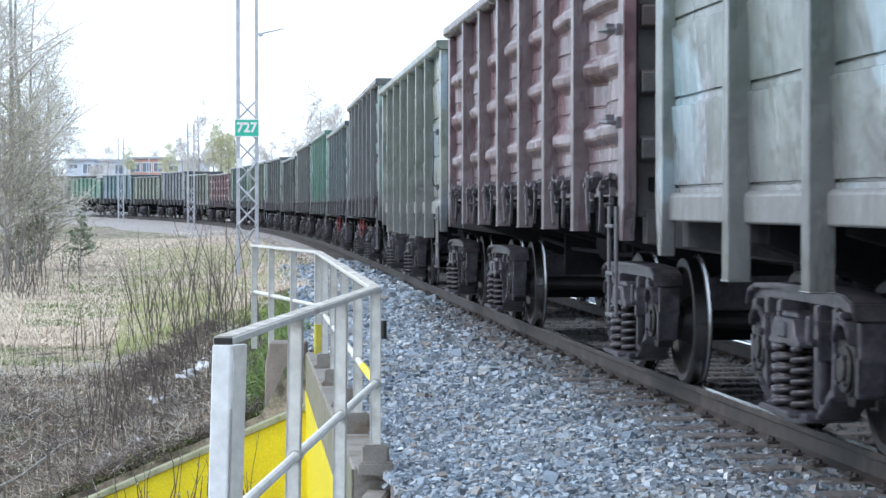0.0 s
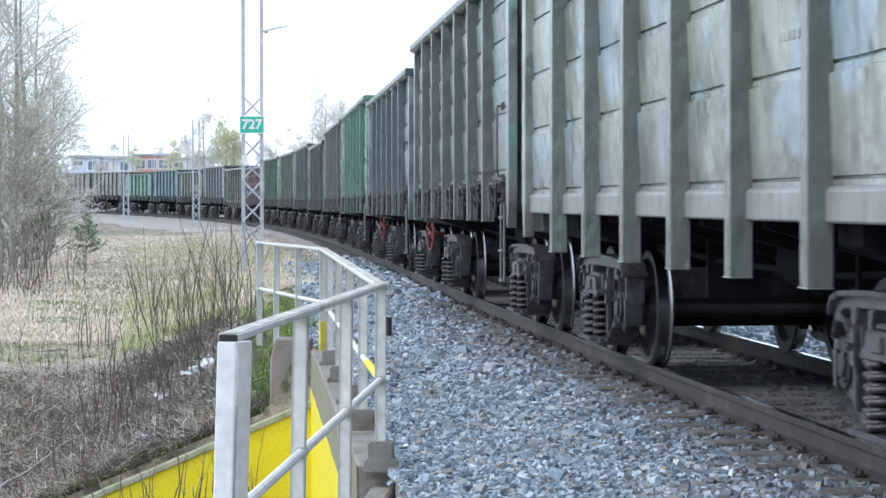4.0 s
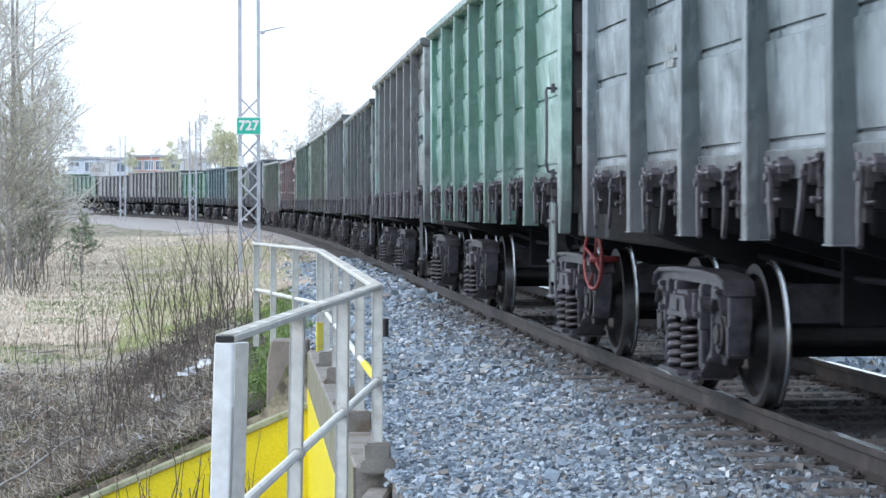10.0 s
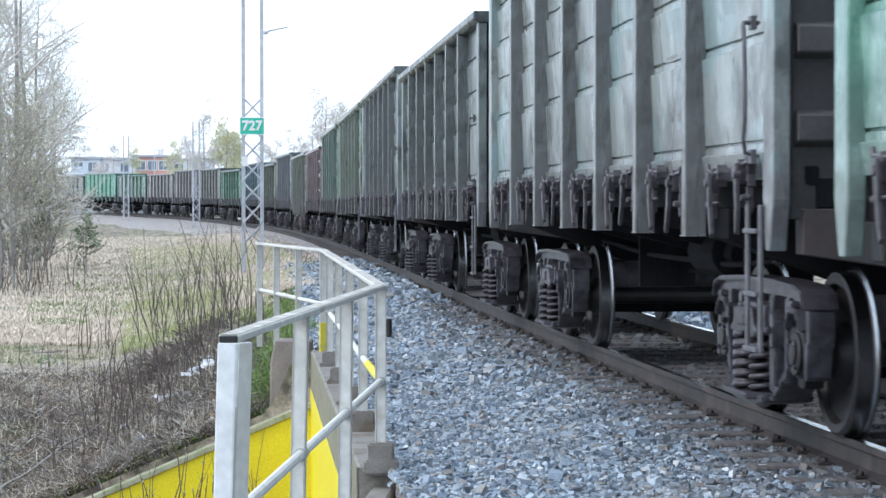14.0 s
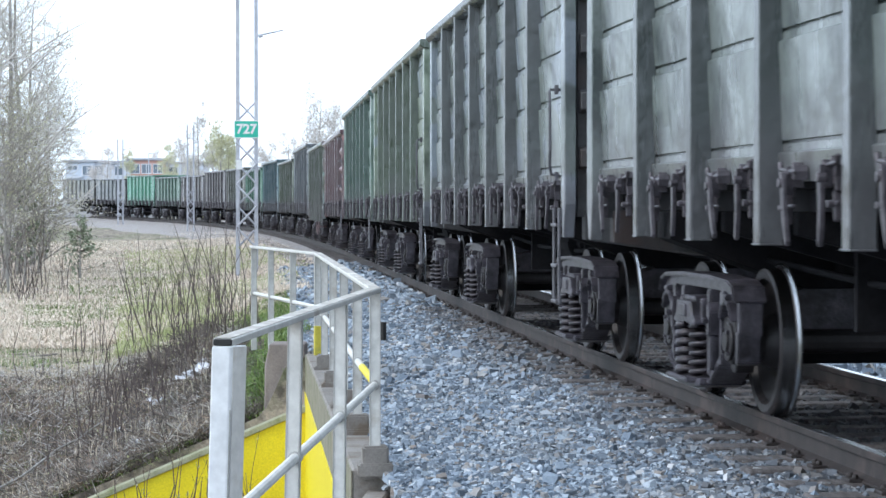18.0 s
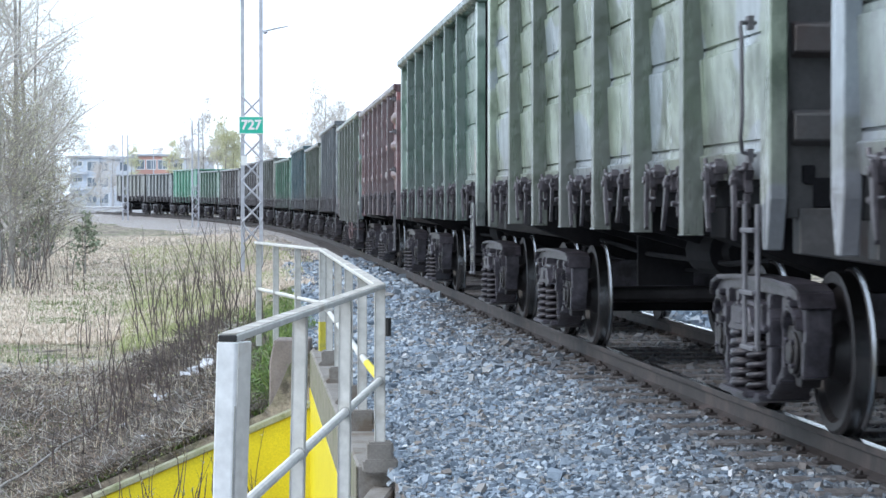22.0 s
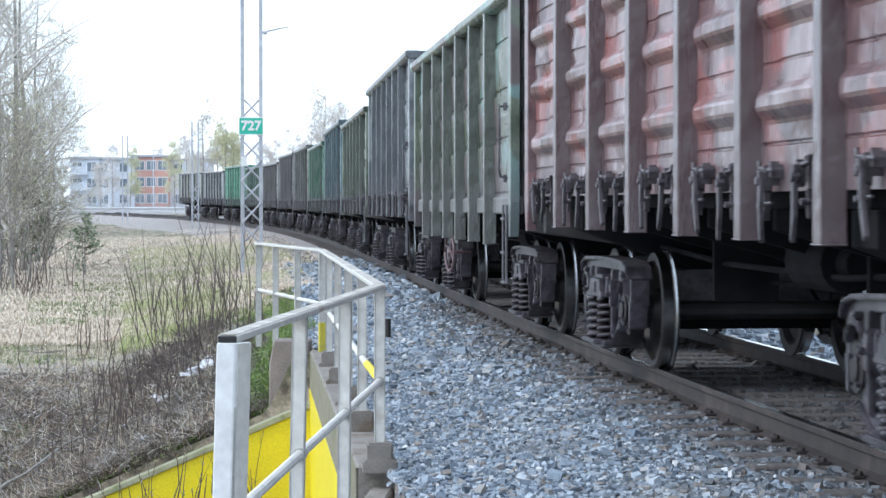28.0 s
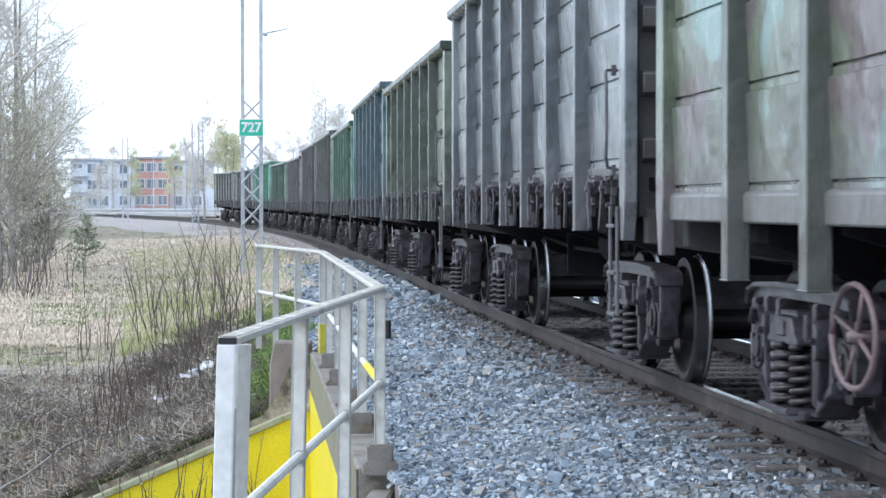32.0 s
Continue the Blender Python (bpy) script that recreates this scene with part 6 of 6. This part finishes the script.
def brush_pile(px, y, size, height, seed):
    """A heap of dead brown stalks and twigs lying across one another."""
    r = np.random.RandomState(seed)
    n, k = 210, 5
    u = np.linspace(-0.5, 0.5, k)
    c = r.normal(0, 1, (n, 2)) * np.array([size, size * 0.6])
    hz = height * np.exp(-(c[:, 0] / size / 1.3) ** 2 - (c[:, 1] / size) ** 2) * r.uniform(0.1, 1.1, n)
    a, tilt = r.uniform(0, 6.28, n), r.normal(0, 0.35, n)
    d = np.stack([np.cos(a) * np.cos(tilt), np.sin(a) * np.cos(tilt), np.sin(tilt)], -1)
    ln = r.uniform(0.12, 0.55, n)
    bend = r.normal(0, 0.10, (n, 3))
    path = np.concatenate([c, hz[:, None] + 0.06], 1)[:, None] + d[:, None] * (u[None, :, None] * ln[:, None, None]) + bend[:, None] * (4 * u[None, :, None] ** 2)
    path[..., 2] = np.maximum(path[..., 2], 0.01)
    x = by_bearing(px, y)
    z = float(ground_height(np.array([x]), np.array([y]))[0])
    v, f = sticks(path, (0.0042 * r.uniform(0.5, 1.6, n))[:, None] * np.ones((1, k)), 4)
    t = thing("brush_pile", T(x, y, z), "heap of dead brown stalks and twigs on the bank", "brushwood", "brush on the bank")
    ob = new("brush", raw_mesh("brush", v, f, dead_weed))
    ob.parent = t
    tagged(ob, kind="stuff")
    return t


for i, (px, y, size, hgt) in enumerate([(285, 36.5, 0.28, 0.42), (318, 37.5, 0.26, 0.35), (350, 39.5, 0.26, 0.35), (385, 42.0, 0.3, 0.3), (262, 35.0, 0.2, 0.22)]):
    brush_pile(px, y, size, hgt * 0.8, 700 + i)


def blades(name, pts_x, pts_y, height, width, r, mat, label, lean=0.5):
    """Grass: bent blades standing or lying on the ground."""
    n = len(pts_x)
    z = ground_height(pts_x, pts_y)
    h, w = height * r.uniform(0.4, 1.2, n), width * r.uniform(0.6, 1.4, n)
    a, b = r.uniform(0, 6.28, n), np.abs(r.normal(0, lean, n))
    dx, dy = np.cos(a), np.sin(a)
    side = np.stack([-dy, dx, np.zeros(n)], -1) * w[:, None]
    p0 = np.stack([pts_x, pts_y, z - 0.02], -1)
    p1 = p0 + np.stack([dx * h * b * 0.35, dy * h * b * 0.35, h * 0.6], -1)
    p2 = p0 + np.stack([dx * h * b, dy * h * b, h * (0.95 - 0.35 * np.minimum(b, 1.6))], -1)
    v = np.stack([p0 - side, p0 + side, p1 + side * 0.7, p1 - side * 0.7, p2 + side * 0.15, p2 - side * 0.15], 1).reshape(-1, 3)
    k = (np.arange(n) * 6)[:, None]
    f = np.concatenate([k + np.array([0, 1, 2, 3]), k + np.array([3, 2, 4, 5])])
    return tagged(new(name, raw_mesh(name, v, f, mat)), label, "grass", kind="stuff")


def field_points(n, y0, y1, px0, px1, r, least=4.3, clump=0.0):
    """Points on the field, denser near by, off the gravel and out of the cutting."""
    y = y0 + (y1 - y0) * r.uniform(size=n) ** 1.5
    x = (r.uniform(px0, px1, n) - 784) / FOC * y
    if clump:
        keep = hills(x, y, clump, 21) + r.normal(0, 0.12, n) > 0.03
        x, y = x[keep], y[keep]
    s, u = way_left(x, y)
    ok = (u > least * LAT) & (y > 27.0)
    return x[ok], y[ok]


r = np.random.RandomState(77)
px_, py_ = field_points(90000, 33, 62, -30, 560, r, 4.3, 0.8)
blades("dry_grass", px_, py_, 0.10, 0.006, r, straw, "matted dry straw-coloured grass", 2.2)
px_, py_ = field_points(11000, 28, 38, -30, 330, r, 4.3, 0.6)
blades("dry_grass", px_, py_, 0.14, 0.005, r, rusty, "matted brown dead grass on the bank", 2.4)
px_, py_ = field_points(9000, 27, 62, -30, 520, r, 4.6, 1.1)
blades("dry_grass", px_, py_, 0.38, 0.005, r, straw, "tufts of tall dry grass", 0.9)
px_, py_ = field_points(80000, 48, 130, -30, 640, r, 2.9)
blades("dry_grass", px_, py_, 0.17, 0.012, r, pale_straw, "matted dry straw-coloured grass", 2.0)
px_, py_ = field_points(40000, 50, 110, 230, 620, r, 2.9, 6.0)
blades("fresh_grass", px_, py_, 0.15, 0.014, r, yellow_grass, "yellow-green spring grass below the track", 1.0)
px_, py_ = field_points(36000, 27, 75, -30, 600, r, 3.7, 2.6)
blades("fresh_grass", px_, py_, 0.10, 0.009, r, fresh_grass, "patches of fresh green grass", 1.0)
px_, py_ = field_points(36000, 27, 36, -30, 420, r, 4.0, 0.7)
blades("dead_weeds", px_, py_, 0.22, 0.006, r, dead_weed, "dark dead weeds in the dry grass", 1.6)
px_, py_ = field_points(20000, 27, 42, 230, 520, r, 4.0, 0.9)
blades("dead_weeds", px_, py_, 0.20, 0.007, r, dead_weed, "dark dead weeds on the bank", 1.4)
px_, py_ = field_points(40000, 32, 62, 330, 650, r, 3.3)
blades("bank_grass", px_, py_, 0.10, 0.008, r, fresh_grass, "short green grass on the bank", 0.9)
px_, py_ = field_points(9000, 27, 32, 240, 545, r, 3.9)
blades("bank_grass", px_, py_, 0.12, 0.006, r, fresh_grass, "short green grass on the bank", 0.9)
px_, py_ = field_points(14000, 53, 63, 50, 160, r, 4.0, 2.5)
blades("fresh_grass", px_, py_, 0.10, 0.012, r, fresh_grass, "patch of fresh green grass in the field", 1.0)
px_, py_ = field_points(9000, 27, 33, 270, 470, r, 3.7)
blades("dead_weeds", px_, py_, 0.13, 0.006, r, dead_weed, "dark dead weeds behind the wing wall", 1.4)
px_, py_ = field_points(16000, 27, 34, 60, 500, r, 3.7, 0.9)
blades("bank_grass", px_, py_, 0.11, 0.007, r, fresh_grass, "short green grass on the bank", 0.9)
px_, py_ = field_points(30000, 44, 150, 290, 660, r, 2.0, 1.5)
blades("dry_grass", px_, py_, 0.13, 0.012, r, pale_straw, "thin dry grass beside the ballast", 1.8)
px_, py_ = field_points(26000, 44, 140, 330, 660, r, 2.1, 1.3)
blades("dead_weeds", px_, py_, 0.11, 0.011, r, dead_weed, "dark dead weeds beside the ballast", 1.6)
px_, py_ = field_points(16000, 44, 90, 380, 660, r, 2.3, 2.0)
blades("fresh_grass", px_, py_, 0.10, 0.011, r, yellow_grass, "yellow-green spring grass below the track", 1.0)

px_, py_ = field_points(16000, 27, 36, -30, 330, r, 4.0, 1.7)
blades("fresh_grass", px_, py_, 0.13, 0.007, r, yellow_grass, "yellow-green spring shoots among the dead weeds", 1.2)
px_, py_ = field_points(7000, 27, 40, -30, 300, r, 4.0, 0.9)
blades("dry_grass", px_, py_, 0.24, 0.006, r, rusty, "rusty brown dead stalks on the bank", 1.3)
px_, py_ = field_points(12000, 56, 80, 130, 330, r, 3.6, 3.0)
blades("fresh_grass", px_, py_, 0.12, 0.012, r, fresh_grass, "patch of fresh green grass in the field", 1.0)
px_, py_ = field_points(9000, 27.0, 29.5, -30, 430, r, 3.7, 0.6)
blades("bank_grass", px_, py_, 0.14, 0.008, r, fresh_grass, "green weeds behind the coping", 1.1)
px_, py_ = field_points(2200, 27.6, 31.5, 425, 505, r, 3.4, 0.3)
blades("bank_grass", px_, py_, 0.24, 0.014, r, fresh_grass, "leafy green weeds beside the abutment", 1.3)
px_, py_ = field_points(16000, 44, 62, 215, 400, r, 3.6, 2.2)
blades("fresh_grass", px_, py_, 0.22, 0.009, r, yellow_grass, "yellow-green spring grass among the shoots", 0.9)
px_, py_ = field_points(9000, 27, 31, -30, 300, r, 3.7, 1.1)
blades("dead_weeds", px_, py_, 0.20, 0.006, r, dead_weed, "dark dead weeds in the dry grass", 1.6)
px_, py_ = field_points(16000, 40, 64, 290, 480, r, 3.6, 1.6)
blades("fresh_grass", px_, py_, 0.13, 0.008, r, yellow_grass, "yellow-green spring grass among the shoots", 1.0)


def fallen_twigs(n, y0, y1, px0, px1, mat, seed, label):
    """Dry twigs and stalks strewn over the bank, lying every way."""
    r = np.random.RandomState(seed)
    x, y = field_points(n, y0, y1, px0, px1, r, 3.9)
    m, k = len(x), 4
    u = np.linspace(-0.5, 0.5, k)
    a, tilt = r.uniform(0, 6.28, m), np.abs(r.normal(0, 0.3, m))
    d = np.stack([np.cos(a) * np.cos(tilt), np.sin(a) * np.cos(tilt), np.sin(tilt)], -1)
    ln = r.uniform(0.08, 0.42, m)
    z = ground_height(x, y) + 0.03 + 0.5 * ln * np.sin(tilt) + r.uniform(0, 0.05, m)
    path = np.stack([x, y, z], -1)[:, None] + d[:, None] * (u[None, :, None] * ln[:, None, None]) + r.normal(0, 0.05, (m, 1, 3)) * (4 * u[None, :, None] ** 2)
    v, f = sticks(path, (0.0034 * r.uniform(0.5, 1.7, m))[:, None] * np.ones((1, k)), 3)
    return tagged(new("fallen_twigs", raw_mesh("fallen_twigs", v, f, mat)), label, "twigs", kind="stuff")


fallen_twigs(9500, 27, 40, -30, 440, dead_weed, 41, "dark dry twigs strewn over the bank")
fallen_twigs(1600, 27, 40, -30, 430, rusty, 43, "rusty brown stalks strewn over the bank")
fallen_twigs(3600, 27, 42, -30, 430, twig_grey, 42, "pale dry twigs strewn over the bank")

# ---- litter, fallen wood ----
litter_white = surface("litter_white", (0.62, 0.63, 0.68), (0.78, 0.78, 0.80), 6, 0.5, shift=False)


def litter(px, y, size, seed):
    """A crumpled scrap of plastic or paper lying in the weeds."""
    r = np.random.RandomState(seed)
    k = 5
    u, v = np.meshgrid(np.linspace(-1, 1, k), np.linspace(-1, 1, k))
    p = np.stack([u * size + r.normal(0, size * 0.15, u.shape), v * size * 0.7 + r.normal(0, size * 0.15, u.shape), np.abs(r.normal(0, size * 0.35, u.shape))], -1).reshape(-1, 3)
    i = np.arange(k * k).reshape(k, k)
    q = np.stack([i[:-1, :-1], i[:-1, 1:], i[1:, 1:], i[1:, :-1]], -1).reshape(-1, 4)
    low = p - np.array([0, 0, 0.004])
    x = by_bearing(px, y)
    z = float(ground_height(np.array([x]), np.array([y]))[0]) + 0.14
    ob = new("litter_scrap", raw_mesh("litter_scrap", np.concatenate([p, low]), np.concatenate([q, q[:, ::-1] + k * k]), litter_white))
    ob.matrix_basis = T(x, y, z, seed * 37)
    return tagged(ob, "crumpled white scrap lying in dark weeds", "litter", "litter on the bank")


for i, (px, y, size) in enumerate([(338, 33.4, 0.13), (352, 33.7, 0.17), (368, 34.0, 0.15), (287, 32.0, 0.10), (282, 31.8, 0.06), (216, 30.3, 0.09), (256, 28.5, 0.08), (250, 28.7, 0.06), (372, 35.5, 0.06)]):
    litter(px, y, size, i + 1)
g = Geo()
a, b = (by_bearing(-30, 28.3), 28.3), (by_bearing(205, 31.6), 31.6)
pts = []
for k in range(8):
    x, y = between(a, b, k / 7)
    pts.append((x, y, float(ground_height(np.array([x]), np.array([y]))[0]) + 0.22 + 0.03 * math.sin(k * 2.1)))
g.pipe(pts, [0.022 - 0.002 * k for k in range(8)], 6)
tagged(part("fallen_branch", g.mesh("fallen_branch", 0, True), bark_grey), "grey fallen branch lying over the weeds", "branch")


def wagon_pose(front):
    """The pose of a wagon whose front end lies at front: its two bogies stand on the track."""
    a, b = on_track(front + PITCH / 2 - 4.325), on_track(front + PITCH / 2 + 4.325)
    d = b - a
    turn = Matrix.Rotation(math.atan2(d.y, d.x), 4, "Z") @ Matrix.Rotation(-math.atan2(d.z, math.hypot(d.x, d.y)), 4, "Y")
    return Matrix.Translation((a + b) / 2) @ turn


def motions():
    """The train rolls towards the camera: wagons, bogies and wheels."""
    seconds = range(0, 33)
    for number, w in wagons.items():
        walk(w, [(t, wagon_pose(train_way(t) + PITCH * number)) for t in seconds])
    for i, (b, e) in enumerate(bogies):
        number = list(wagons)[i // 2]
        rows = []
        for t in range(0, 33, 4):
            front = train_way(t) + PITCH * number
            s = front + PITCH / 2 + e * 4.325
            own = wagon_pose(front).to_euler().z
            rows.append((t, T(e * 4.325, 0, 0, math.degrees(heading(s) + math.pi / 2 - own))))
        walk(b, rows)
    spins = {}
    for f in (0.925, -0.925):
        spins[f] = []
        for k in range(0, 241):
            t = k * 4 / FPS
            spins[f].append((t, Matrix.Translation((f, 0, WHEEL_R)) @ Matrix.Rotation((train_way(t) - train_way(0)) / WHEEL_R, 4, "Y")))
    for ws, f in wheelsets:
        walk(ws, spins[f])
    walk(car, [(t, T(-45.6 + 4.49 * (t - 24), 290, 0.757, 180)) for t in range(0, 33)])
    for wheel in car_wheels:
        x, y, z = wheel.matrix_basis.translation
        walk(wheel, [(k / 15, Matrix.Translation((x, y, z)) @ Matrix.Rotation(-4.49 * k / 15 / 0.30, 4, "Y")) for k in range(0, 481)])


motions()
